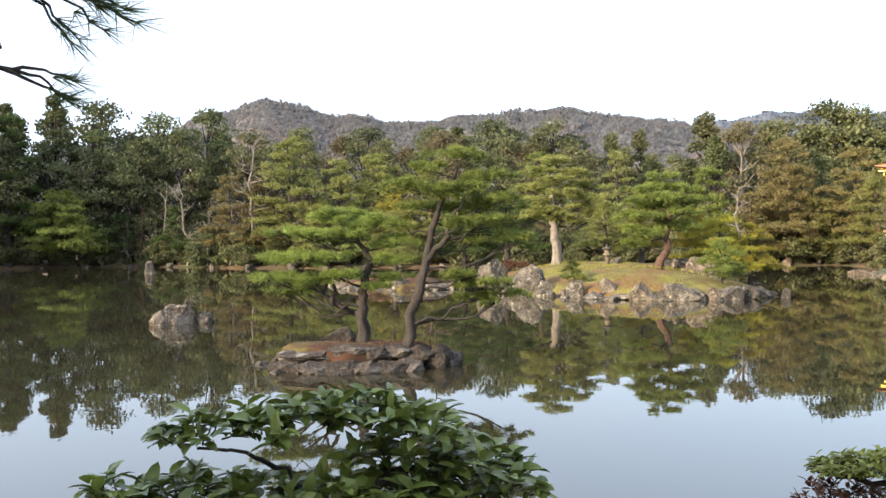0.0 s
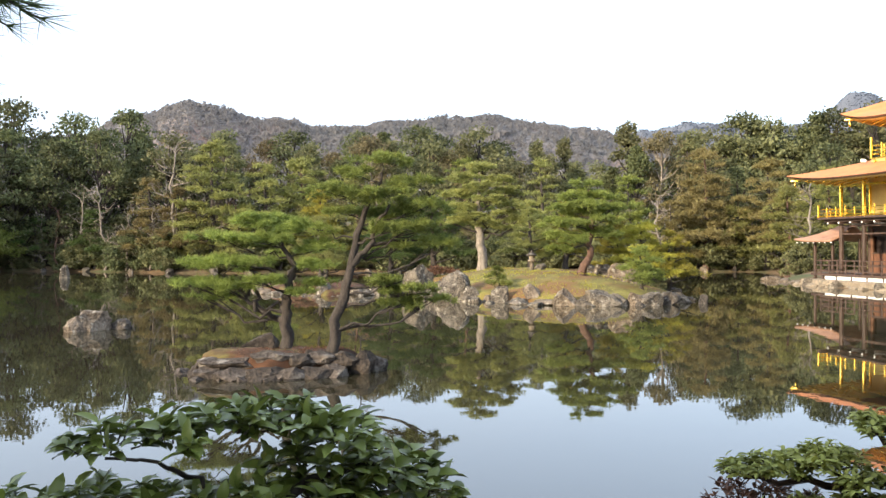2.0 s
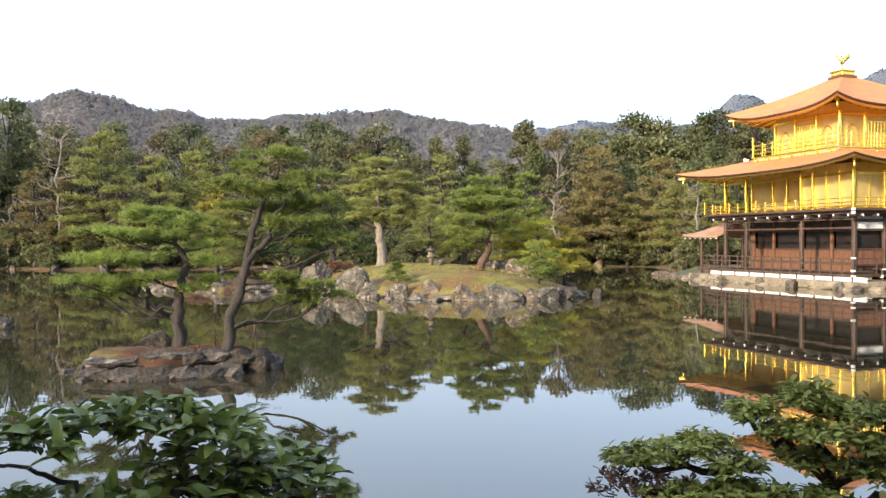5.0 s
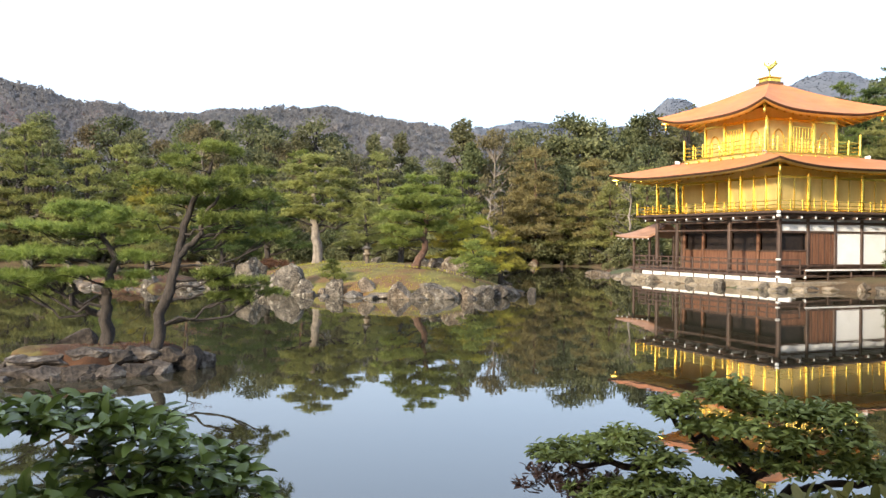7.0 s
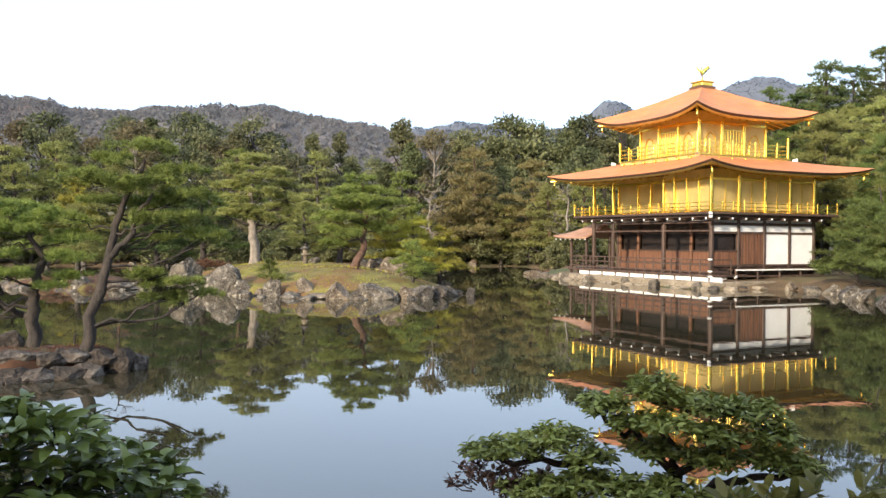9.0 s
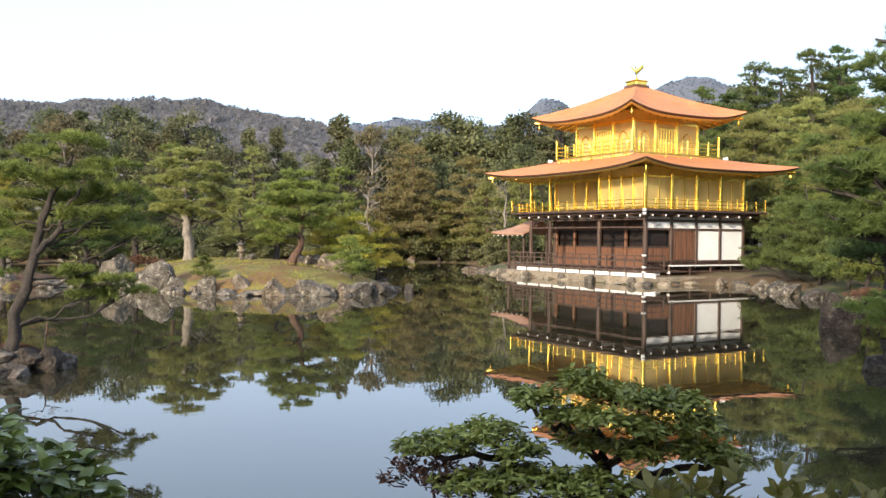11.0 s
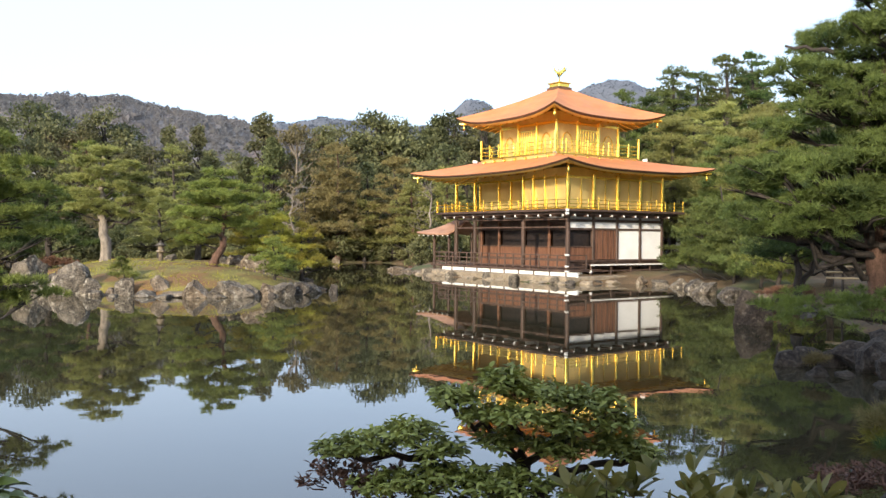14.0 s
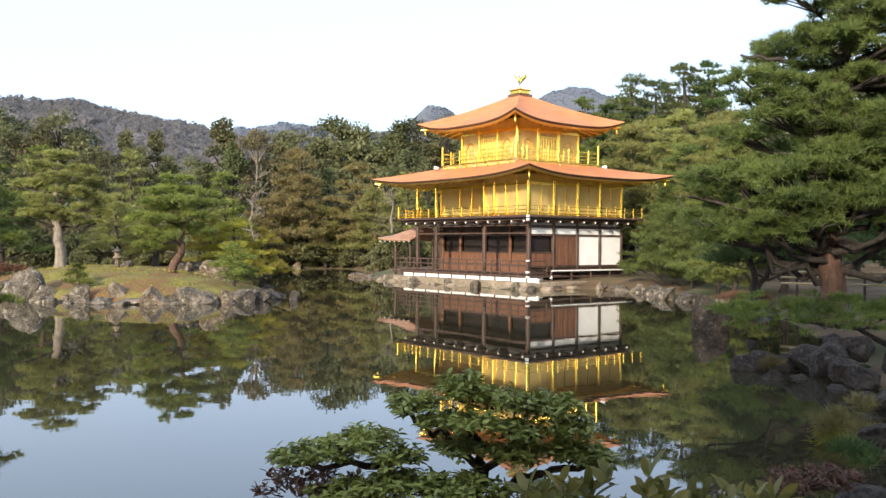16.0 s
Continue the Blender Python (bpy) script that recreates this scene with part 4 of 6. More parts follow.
for z in (0.98, 1.32, 1.62):
    bar("porch_rail", WX - 2.9, WX - 0.9, -0.04, 0.03, z - 0.03, z + 0.03, TIMBER)
    bar("porch_rail", WX - 2.84, WX - 2.77, 0, 2.05, z - 0.03, z + 0.03, TIMBER)
PORCH_SHINGLE = surface("weathered_bark_shingle", (0.30, 0.155, 0.092), (0.47, 0.27, 0.175), 0.8, 1.2, 34, 0.3, 0.012, stretch=(1, 1, 3))
verts, faces = [], []
for j in range(9):
    t = j / 8
    rise = 3.0 + 1.0 * (0.45 * t + 0.55 * t * t)
    west, half = WX - 4.1 + 2.5 * t, 1.75 * (1 - t) + 0.05
    ring = [(WX - 0.1, 1.03 - half)] + [(WX - 0.1 + (west - WX + 0.1) * i / 8, 1.03 - half) for i in range(1, 9)] + [(west, 1.03 - half + 2 * half * i / 6) for i in range(1, 7)] + [(west + (WX - 0.1 - west) * i / 8, 1.03 + half) for i in range(1, 9)]
    corner = [0.14 * (1 - t) * max(0.0, 1 - min(abs(k - 8), abs(k - 14)) / 4) ** 2 for k in range(len(ring))]
    verts += [(x, y, rise + c) for (x, y), c in zip(ring, corner)]
n = len(ring)
for j in range(8):
    for k in range(n - 1):
        faces.append((j * n + k + 1, j * n + k, j * n + n + k, j * n + n + k + 1))
ob = child("porch_roof", mesh_from("porch_roof", verts, faces, PORCH_SHINGLE, True), pavilion)
md = ob.modifiers.new("thickness", "SOLIDIFY")
md.thickness, md.offset = 0.12, -1
for k in range(7):
    bar("porch_rafter_tip", WX - 3.9 + k * 0.62, WX - 3.82 + k * 0.62, -0.72, -0.64, 2.82, 2.9, WHITE_TIP)

# ---- rocks, lantern ----
def rock(seed, x, y, z, size, mat, label="weathered grey rock at the water's edge", turn=0.0, sink=0.25, category="rock", group="rocks in the pond garden"):
    """A boulder with broken facets, its foot sunk."""
    rng = random.Random(seed)
    bm = bmesh.new()
    bmesh.ops.create_icosphere(bm, subdivisions=4 if group and size[0] * 1 > 0.6 else 3, radius=1.0)
    cuts = []
    for _ in range(16):
        d = Vector((rng.gauss(0, 1), rng.gauss(0, 1), rng.gauss(0.2, 0.8))).normalized()
        cuts.append((d, rng.uniform(0.5, 0.85)))
    cuts.append((Vector((rng.gauss(0, 0.15), rng.gauss(0, 0.15), 1)).normalized(), rng.uniform(0.68, 0.88)))
    off = Vector((rng.uniform(0, 50), rng.uniform(0, 50), 0))
    for v in bm.verts:
        p = v.co.copy()
        for d, r in cuts:
            over = p.dot(d) - r
            if over > 0:
                p -= d * over * 0.95
        n = noise.noise(p * 1.8 + off) * 0.2 + noise.noise(p * 4.5 + off) * 0.1 + noise.noise(p * 11 + off) * 0.05
        p *= 1 + n
        v.co = Vector((p.x * size[0], p.y * size[1], p.z * size[2] + size[2] * (1 - 2 * sink)))
    for f in bm.faces:
        f.smooth = False
    me = bpy.data.meshes.new("rock")
    bm.to_mesh(me), bm.free()
    me.materials.append(mat)
    ob = new("rock", me)
    ob.matrix_basis = pose(x, y, z, 0, 0, turn)
    return tagged(ob, label, category, group)


def rock_at(seed, bearing, far, w, h, mat, z=0.0, deep=0.8, label="weathered grey rock at the water's edge"):
    p = spot(bearing, far)
    return rock(seed, p.x, p.y, z, (w * 0.5, w * 0.5 * deep, h * 0.66), mat, label, bearing)


# the pair of rocks alone in the water
rock_at(9, 100.55, 31.0, 1.75, 1.1, ROCK_WARM, -0.12, 0.9, "large pale lichened rock standing alone in the pond")
rock_at(2, 98.75, 31.0, 0.8, 0.48, ROCK_DARK, -0.12, 0.9, "small dark flat rock beside a larger one")
# round the pine islet
for i, (b, d, w, h, m, z) in enumerate([(91.6, 19.2, 2.0, 0.42, ROCK_ISLET, 0.12), (90.6, 19.8, 0.95, 0.6, ROCK_BANK, 0.28), (93.6, 18.9, 0.9, 0.36, ROCK_ISLET, -0.04), (92.2, 18.5, 1.2, 0.36, ROCK_ISLET, -0.06), (90.3, 18.35, 1.3, 0.34, ROCK_BANK, -0.06),
                                        (88.7, 18.3, 1.1, 0.36, ROCK_ISLET, -0.06), (87.2, 18.4, 1.2, 0.36, ROCK_BANK, -0.06), (85.9, 18.6, 1.0, 0.4, ROCK_ISLET, -0.05), (85.1, 18.8, 0.8, 0.34, ROCK_BANK, 0.18), (84.0, 18.9, 0.9, 0.55, ROCK_BANK, -0.02),
                                        (83.3, 19.2, 0.7, 0.5, ROCK_ISLET, -0.03), (88.9, 18.8, 0.75, 0.22, ROCK_ISLET, 0.32), (87.3, 18.9, 0.6, 0.26, ROCK_BANK, 0.28), (94.2, 19.3, 0.6, 0.3, ROCK_BANK, -0.05), (89.9, 18.75, 1.1, 0.3, ROCK_ISLET, 0.3), (88.0, 18.7, 0.9, 0.26, ROCK_BANK, 0.26), (86.6, 18.85, 0.9, 0.24, ROCK_ISLET, 0.3)]):
    rock_at(20 + i, b, d, w, h, m, z, 0.7, "low dark rock on the needle-covered islet" if m is ROCK_BANK else "needle-strewn flat rock with pale lichen on the islet")
# along the moss islet's shore
for i, (b, d, w, h, m, z) in enumerate([(80.0, 46.5, 1.9, 1.95, ROCK, 0.0), (79.0, 45.0, 1.5, 1.2, ROCK, -0.1), (77.6, 44.0, 2.2, 1.9, ROCK, -0.1), (78.4, 44.0, 1.0, 1.0, ROCK_WARM, -0.15), (76.6, 43.2, 0.9, 0.95, ROCK, -0.1), (75.6, 42.6, 0.7, 0.5, ROCK_WARM, -0.1),
                                        (74.7, 41.8, 1.0, 1.0, ROCK, -0.1), (73.6, 41.2, 1.0, 0.45, ROCK, -0.1), (72.7, 41.3, 0.95, 0.85, ROCK_WARM, 0.2), (71.9, 40.4, 1.6, 0.45, ROCK_WARM, -0.1), (70.6, 39.8, 1.5, 1.0, ROCK_WARM, -0.1), (69.5, 39.7, 0.9, 0.5, ROCK, -0.1),
                                        (68.3, 39.9, 1.9, 1.1, ROCK, -0.1), (67.1, 40.2, 1.1, 0.75, ROCK, -0.1), (66.1, 40.4, 1.1, 0.85, ROCK_WARM, -0.1), (65.1, 40.6, 1.4, 0.95, ROCK, -0.1), (64.1, 41.4, 1.2, 0.9, ROCK_DARK, -0.1), (61.9, 42.5, 0.75, 0.55, ROCK_DARK, -0.12),
                                        (63.7, 48.5, 0.9, 0.7, ROCK_DARK, -0.1), (69.0, 47.5, 1.4, 1.1, ROCK, 0.85), (68.1, 46.8, 1.5, 1.2, ROCK_WARM, 0.8), (67.0, 46.0, 2.0, 1.3, ROCK_WARM, 0.7), (66.0, 45.0, 1.2, 0.9, ROCK, 0.5), (72.2, 52.0, 1.0, 0.7, ROCK, 1.05), (79.4, 51.0, 0.4, 0.3, ROCK_WARM, 1.0)]):
    rock_at(60 + i, b, d, w, h, m, z, 0.8, "weathered garden rock with pale lichen on the mossy islet")
# smaller stones that edge the islets
for poly, sd, w0, m0 in ((MOSS_ISLE, 400, 0.75, (ROCK, ROCK_WARM, ROCK, ROCK_DARK)), (PINE_ISLET, 460, 0.42, (ROCK_BANK, ROCK_ISLET)), (LOW_ISLE, 520, 0.7, (ROCK_WARM, ROCK))):
    edge_rng = random.Random(sd)
    for (ax, ay), (bx, by) in zip(poly, poly[1:] + poly[:1]):
        if poly is MOSS_ISLE and ax < -14 and bx < -14:
            continue
        steps = max(1, int(math.hypot(bx - ax, by - ay) / (w0 * (1.25 if poly is MOSS_ISLE else 0.85))))
        for k in range(steps):
            f = (k + edge_rng.uniform(0.2, 0.8)) / steps
            w = w0 * edge_rng.uniform(0.6, 1.35)
            sd += 1
            rock(sd, ax + (bx - ax) * f + edge_rng.uniform(-0.15, 0.15), ay + (by - ay) * f + edge_rng.uniform(-0.15, 0.15), -0.14, (w * 0.6, w * 0.5, w * edge_rng.uniform(0.24, 0.42)), edge_rng.choice(m0), "weathered stone edging an islet", edge_rng.uniform(0, 360), group="stones edging the islets")
# low islet behind the pines
for i, (b, d, w, h) in enumerate([(86.3, 49.0, 1.3, 0.9), (85.4, 49.3, 0.9, 0.4), (84.0, 48.6, 1.9, 0.6), (83.2, 48.8, 1.0, 0.7), (87.3, 50.5, 0.8, 0.5), (90.2, 55.0, 0.8, 0.6)]):
    rock_at(100 + i, b, d, w, h, ROCK_WARM if i % 2 else ROCK, -0.1)
# far shore
for i in range(20):
    b = 108 - i * 2.45 + 0.5 * math.sin(i * 3.1)
    far = 112.0
    while far > 60 and shore_distance(np.array([spot(b, far).x]), np.array([spot(b, far).y]))[0] > 0.2:
        far -= 0.7
    rock_at(120 + i, b, far, 0.6 + 0.6 * abs(math.sin(i * 1.7)), 0.35 + 0.4 * abs(math.sin(i * 2.9)), (ROCK, ROCK_WARM, ROCK_DARK)[i % 3], -0.1)
rock_at(160, 101.9, 84.0, 1.1, 1.5, ROCK, -0.1, 0.8, "upright pale rock at the far shore")
# before and beside the pavilion
for i in range(19):
    x = -13.4 + i * 0.84
    rock(170 + i, x, -2.0 + 0.2 * math.sin(i * 2.3), -0.15, (0.55, 0.4, 0.24 + 0.2 * (i % 4 == 1)), STONE_EDGE if i % 4 != 1 else ROCK, "rough stone in the pavilion's shore edging", i * 37, group="edging stones before the pavilion")
for i in range(10):
    rock(200 + i, 2.0 + 0.45 * math.sin(i * 1.9), -1.6 + i * 0.75, -0.15, (0.45, 0.55, 0.28), STONE_EDGE if i % 3 else ROCK_DARK, "rough stone in the pavilion's shore edging", i * 51, group="edging stones before the pavilion")
for i, (x, y, w, h, m) in enumerate([(-14.6, -0.8, 1.2, 0.7, ROCK_WARM), (-16.4, -0.2, 1.5, 0.6, ROCK_WARM), (-18.4, 0.2, 1.3, 0.7, ROCK_WARM), (-20.4, 0.3, 1.8, 0.8, ROCK_WARM), (3.6, 2.6, 1.1, 1.0, ROCK_WARM), (5.2, 2.4, 1.4, 0.8, ROCK), (6.9, 2.2, 1.6, 0.9, ROCK), (8.6, 1.4, 1.5, 1.1, ROCK_DARK),
                                     (9.9, 0.0, 1.5, 1.0, ROCK), (11.6, -1.6, 1.7, 1.1, ROCK), (13.4, -2.0, 1.4, 1.0, ROCK_DARK), (15.6, -2.4, 1.3, 1.0, ROCK_WARM), (18.0, -4.4, 1.2, 0.8, ROCK_WARM), (20.5, -7.0, 1.1, 0.7, ROCK_DARK)]):
    rock(220 + i, x, y, -0.15, (w * 0.45, w * 0.45, h * 0.5), m, "grey shore rock near the pavilion", i * 47)
# the near bank beside the terrace
rock_at(240, 34.95, 29.6, 1.35, 1.45, ROCK_BANK, -0.15, 0.7, "upright dark rock standing in the water")
for i, (b, d, w, h, z) in enumerate([(32.9, 20.4, 1.25, 0.95, -0.1), (31.9, 20.9, 1.1, 0.9, -0.05), (31.3, 19.2, 0.9, 0.55, -0.1), (30.7, 20.6, 1.2, 0.9, -0.05), (29.4, 20.4, 1.3, 0.9, 0.1), (28.4, 20.0, 1.3, 1.15, 0.1), (27.3, 19.2, 1.2, 0.8, 0.1), (26.3, 18.4, 1.0, 0.7, 0.1), (29.9, 19.4, 0.7, 0.4, -0.1),
                                     (27.7, 18.3, 0.8, 0.35, -0.1), (26.3, 16.8, 0.8, 0.4, 0.0), (25.6, 14.6, 0.8, 0.5, 0.05), (26.2, 9.6, 0.95, 0.62, 0.1), (27.4, 9.2, 0.6, 0.4, 0.05), (24.5, 14.4, 1.2, 0.8, 0.3), (24.0, 18.0, 1.2, 0.9, 0.4), (28.0, 21.6, 1.0, 0.8, 0.4), (26.6, 20.8, 1.1, 0.8, 0.4), (25.4, 12.6, 0.8, 0.5, 0.2)]):
    rock_at(250 + i, b, d, w * 0.75, h * 0.6, ROCK_BANK, z, 0.85, "dark lichened rock on the near bank, darkened further for shade")


def stone_lantern(p):
    root = thing("stone_lantern", pose(*p), "small pale stone lantern with a dark cap on the moss", "lantern")
    for name, pts, rr, mat in (("base", [(0, 0, -0.1), (0, 0, 0.12), (0, 0, 0.13)], [0.26, 0.24, 0.14], ROCK_WARM), ("pillar", [(0, 0, 0.12), (0, 0, 0.62)], [0.13, 0.12], ROCK_WARM),
                               ("platform", [(0, 0, 0.6), (0, 0, 0.68), (0, 0, 0.76), (0, 0, 0.77)], [0.12, 0.24, 0.24, 0.15], ROCK_WARM), ("firebox", [(0, 0, 0.76), (0, 0, 1.0)], [0.16, 0.16], STONE_EDGE),
                               ("cap", [(0, 0, 0.98), (0, 0, 1.02), (0, 0, 1.1), (0, 0, 1.2)], [0.18, 0.32, 0.2, 0.07], ROCK_DARK), ("jewel", [(0, 0, 1.18), (0, 0, 1.24), (0, 0, 1.32)], [0.04, 0.08, 0.01], ROCK_DARK)):
        child(name, mesh_from(name, *tube(pts, rr, 10), mat, True), root)


q = spot(72.7, 50)
stone_lantern((q.x, q.y, 1.15))

# ---- pines ----
def islet_pine(bearing, far, z, *args, **kw):
    p = spot(bearing, far, z)
    return pine(args[0], (p.x, p.y, p.z), bearing, *args[1:], **kw)


# two pines on the needle-covered islet
islet_pine(86.05, 19.1, 0.35, 301, [(0, 0, -0.15), (0.22, 0, 1.0), (0.55, 0.05, 2.3), (0.75, 0.1, 3.1), (1.15, 0.1, 4.0)], 0.135,
           [(1.2, 0, 4.22, 0.67, 0.55, 0.14), (0.5, 0.2, 3.95, 0.6, 0.55, 0.13), (1.75, 0.1, 3.75, 0.67, 0.61, 0.14), (0.1, -0.1, 3.55, 0.67, 0.61, 0.14), (1, -0.35, 3.45, 0.76, 0.61, 0.16), (2, 0, 3.25, 0.67, 0.55, 0.14), (1.5, 0.4, 3.1, 0.76, 0.55, 0.14), (0.55, 0.4, 3.1, 0.65, 0.55, 0.14),
            (1.95, -0.2, 2.75, 0.67, 0.55, 0.14), (1.25, -0.4, 2.75, 0.6, 0.45, 0.12), (2.35, 0.2, 2.4, 0.54, 0.51, 0.13), (1.45, 0.2, 2.35, 0.44, 0.45, 0.1), (1.7, 0, 1.4, 0.8, 0.5, 0.2), (1.3, -0.1, 1.6, 0.5, 0.4, 0.14), (2.1, 0.1, 1.15, 0.6, 0.45, 0.18), (1.5, 0.1, 1.1, 0.5, 0.4, 0.14), (-0.25, 0.1, 2.75, 0.34, 0.33, 0.09)],
           PINE_GREEN, BARK, "tall leaning garden pine with layered green pads on the islet", tuft=0.14, blades=12, width=0.014, density=640,
           extra=[([(0.45, 0.02, 1.95), (0.85, -0.05, 2.35), (1.0, -0.1, 2.9), (1.3, -0.1, 3.3)], 0.075), ([(0.9, -0.05, 2.4), (1.4, 0, 2.5), (1.9, 0, 2.5)], 0.045), ([(0.3, 0, 1.45), (0.9, 0, 1.5), (1.6, 0.1, 1.35)], 0.035)])
islet_pine(88.85, 19.6, 0.35, 302, [(0, 0, -0.15), (-0.02, 0, 0.9), (0.05, 0, 1.55), (0.22, 0, 2.0), (-0.2, 0, 2.6)], 0.15,
           [(-0.55, 0, 2.92, 0.98, 0.67, 0.14), (0.25, 0.1, 2.72, 0.81, 0.67, 0.14), (-1.25, 0.1, 2.55, 0.76, 0.61, 0.14), (0.75, 0, 2.35, 0.54, 0.55, 0.13), (-0.5, -0.35, 2.5, 0.81, 0.55, 0.13), (-1.65, -0.1, 2.05, 0.65, 0.55, 0.13), (-0.9, -0.3, 2, 0.71, 0.55, 0.13), (0.5, -0.3, 1.95, 0.6, 0.51, 0.12),
            (-1.9, 0, 1.55, 0.65, 0.55, 0.12), (-1.2, -0.2, 1.5, 0.71, 0.55, 0.13), (-0.5, -0.4, 1.62, 0.6, 0.45, 0.12), (0.55, 0.1, 1.55, 0.54, 0.45, 0.11), (0.1, -0.4, 1.35, 0.44, 0.33, 0.09), (-1.6, 0.1, 1.25, 0.48, 0.45, 0.1)],
           PINE_GREEN, BARK, "low spreading garden pine with dark forked trunk on the islet", tuft=0.14, blades=12, width=0.014, density=640,
           extra=[([(0.0, 0, 0.75), (-0.35, 0, 0.85), (-0.65, 0, 1.05), (-0.6, 0, 1.4), (-1.1, 0, 1.6)], 0.085), ([(-0.55, 0, 1.0), (-0.85, 0, 1.25), (-0.75, 0, 1.5)], 0.06), ([(0.1, 0, 1.6), (-0.4, 0, 1.9), (-1.0, 0, 1.9)], 0.05)])
# small bare shrub on the islet
islet_pine(84.2, 19.0, 0.35, 303, [(0, 0, -0.1), (0.05, 0, 0.25), (0.0, 0, 0.45)], 0.025, [(-0.2, 0, 0.5, 0.3, 0.2, 0.08), (0.25, 0, 0.42, 0.25, 0.2, 0.07)], RUSSET, BARK, "sparse russet dwarf shrub on the islet", tuft=0.06, blades=4, width=0.008, density=160, category="shrub", name="shrub")
# pines on the moss islet
islet_pine(69.6, 45.6, 0.7, 310, [(0, 0, -0.2), (0.1, 0, 0.6), (0.55, 0, 1.5), (0.6, 0, 3.0), (0.45, 0, 4.9)], 0.27,
           [(0.32, 0, 5.15, 0.85, 0.8, 0.255), (-0.32, 0.2, 4.55, 0.94, 0.9, 0.255), (1.04, 0, 4.5, 1.04, 0.9, 0.272), (-0.88, 0, 3.9, 0.94, 0.9, 0.255), (0.4, -0.7, 4, 1.13, 0.9, 0.272), (1.76, 0.2, 3.95, 1.04, 0.9, 0.255), (-1.12, 0.1, 3.2, 0.94, 0.9, 0.255), (1.2, -0.5, 3.3, 1.13, 0.9, 0.272), (-0.32, -0.6, 3.1, 1.04, 0.9, 0.255), (-1.2, 0, 2.5, 0.94, 0.8, 0.238), (-0.24, -0.8, 2.3, 0.94, 0.8, 0.238), (1.28, 0, 2.5, 0.94, 0.8, 0.238), (-0.96, 0, 1.8, 0.85, 0.8, 0.238), (0.2, 0.6, 3.6, 1.2, 0.9, 0.3), (0.7, 0.5, 2.8, 1.1, 0.9, 0.3), (0.3, 0.4, 4.6, 1.0, 0.8, 0.3)],
           PINE_GREEN, BARK_RED, "rounded green pine with a reddish crooked trunk on the moss islet", tuft=0.22, blades=8, width=0.026, density=360)
islet_pine(75.95, 54.0, 1.25, 311, [(0, 0, -0.3), (-0.1, 0, 2.0), (-0.25, 0, 3.6), (-0.1, 0, 6.0)], 0.33,
           [(-0.1, 0, 6.3, 1.1, 1.0, 0.35), (-1.2, 0, 5.6, 1.2, 1.0, 0.35), (0.9, 0, 5.5, 1.3, 1.0, 0.35), (-0.2, -0.6, 5.0, 1.4, 1.0, 0.38), (-1.5, 0, 4.6, 1.2, 1.0, 0.35), (1.7, 0.1, 4.7, 1.3, 1.0, 0.35), (0.6, -0.7, 4.2, 1.2, 1.0, 0.32), (2.2, 0, 3.9, 1.2, 0.9, 0.3), (-1.2, -0.3, 3.8, 1.0, 0.9, 0.3), (1.4, 0, 3.4, 1.0, 0.9, 0.28), (2.4, 0, 3.1, 0.8, 0.8, 0.26), (-0.5, -0.7, 3.2, 1.2, 0.8, 0.3), (0.5, -0.8, 2.8, 1.1, 0.8, 0.28), (-1.6, -0.2, 2.9, 1.0, 0.8, 0.28), (1.6, -0.3, 2.5, 0.9, 0.8, 0.26)],
           PINE_PALE, BARK_PALE, "olive-green pine with a thick pale trunk on the moss islet", tuft=0.24, blades=8, width=0.03, density=260)
for sd, b, d, z, h, sp, cnt, mat, lab in ((312, 65.6, 47.5, 0.4, 3.4, 2.3, 15, PINE_YELLOW, "yellow-green spreading pine on the moss islet"), (313, 67.2, 49.5, 0.6, 3.5, 2.0, 13, PINE_YELLOW, "yellow-green spreading pine on the moss islet"), (314, 64.0, 48.5, 0.3, 3.0, 2.0, 12, PINE_YELLOW, "yellow-green spreading pine on the moss islet"),
                                          (315, 65.7, 42.6, 0.5, 2.1, 1.2, 14, PINE_GREEN, "small round green pine beside shore rocks"), (316, 74.95, 43.5, 0.45, 1.15, 0.75, 10, PINE_GREEN, "dwarf green pine on the mossy shore"), (317, 79.2, 56.0, 1.0, 4.6, 2.6, 16, PINE_DEEP, "dark green broad pine behind the rocks"),
                                          (318, 82.0, 56.0, 0.5, 4.4, 2.6, 14, PINE_DEEP, "dark green broad pine behind the rocks"), (319, 72.8, 60.0, 1.0, 4.2, 2.4, 14, PINE_PALE, "olive pine behind the stone lantern"), (320, 70.5, 62.0, 1.0, 4.6, 2.4, 14, PINE_YELLOW, "yellow-green spreading pine on the moss islet"), (321, 86.5, 54.0, 0.4, 4.0, 2.6, 14, PINE_PALE, "olive pine on the low islet")):
    islet_pine(b, d, z, sd, [(0, 0, -0.2), (0.1, 0, h * 0.4), (-0.1, 0.05, h * 0.9)], 0.05 * h, tiers(sd, h, h * 0.22, sp, cnt, 0.26, 0.4), mat, BARK, lab, tuft=0.2, blades=8, width=0.024, density=200)
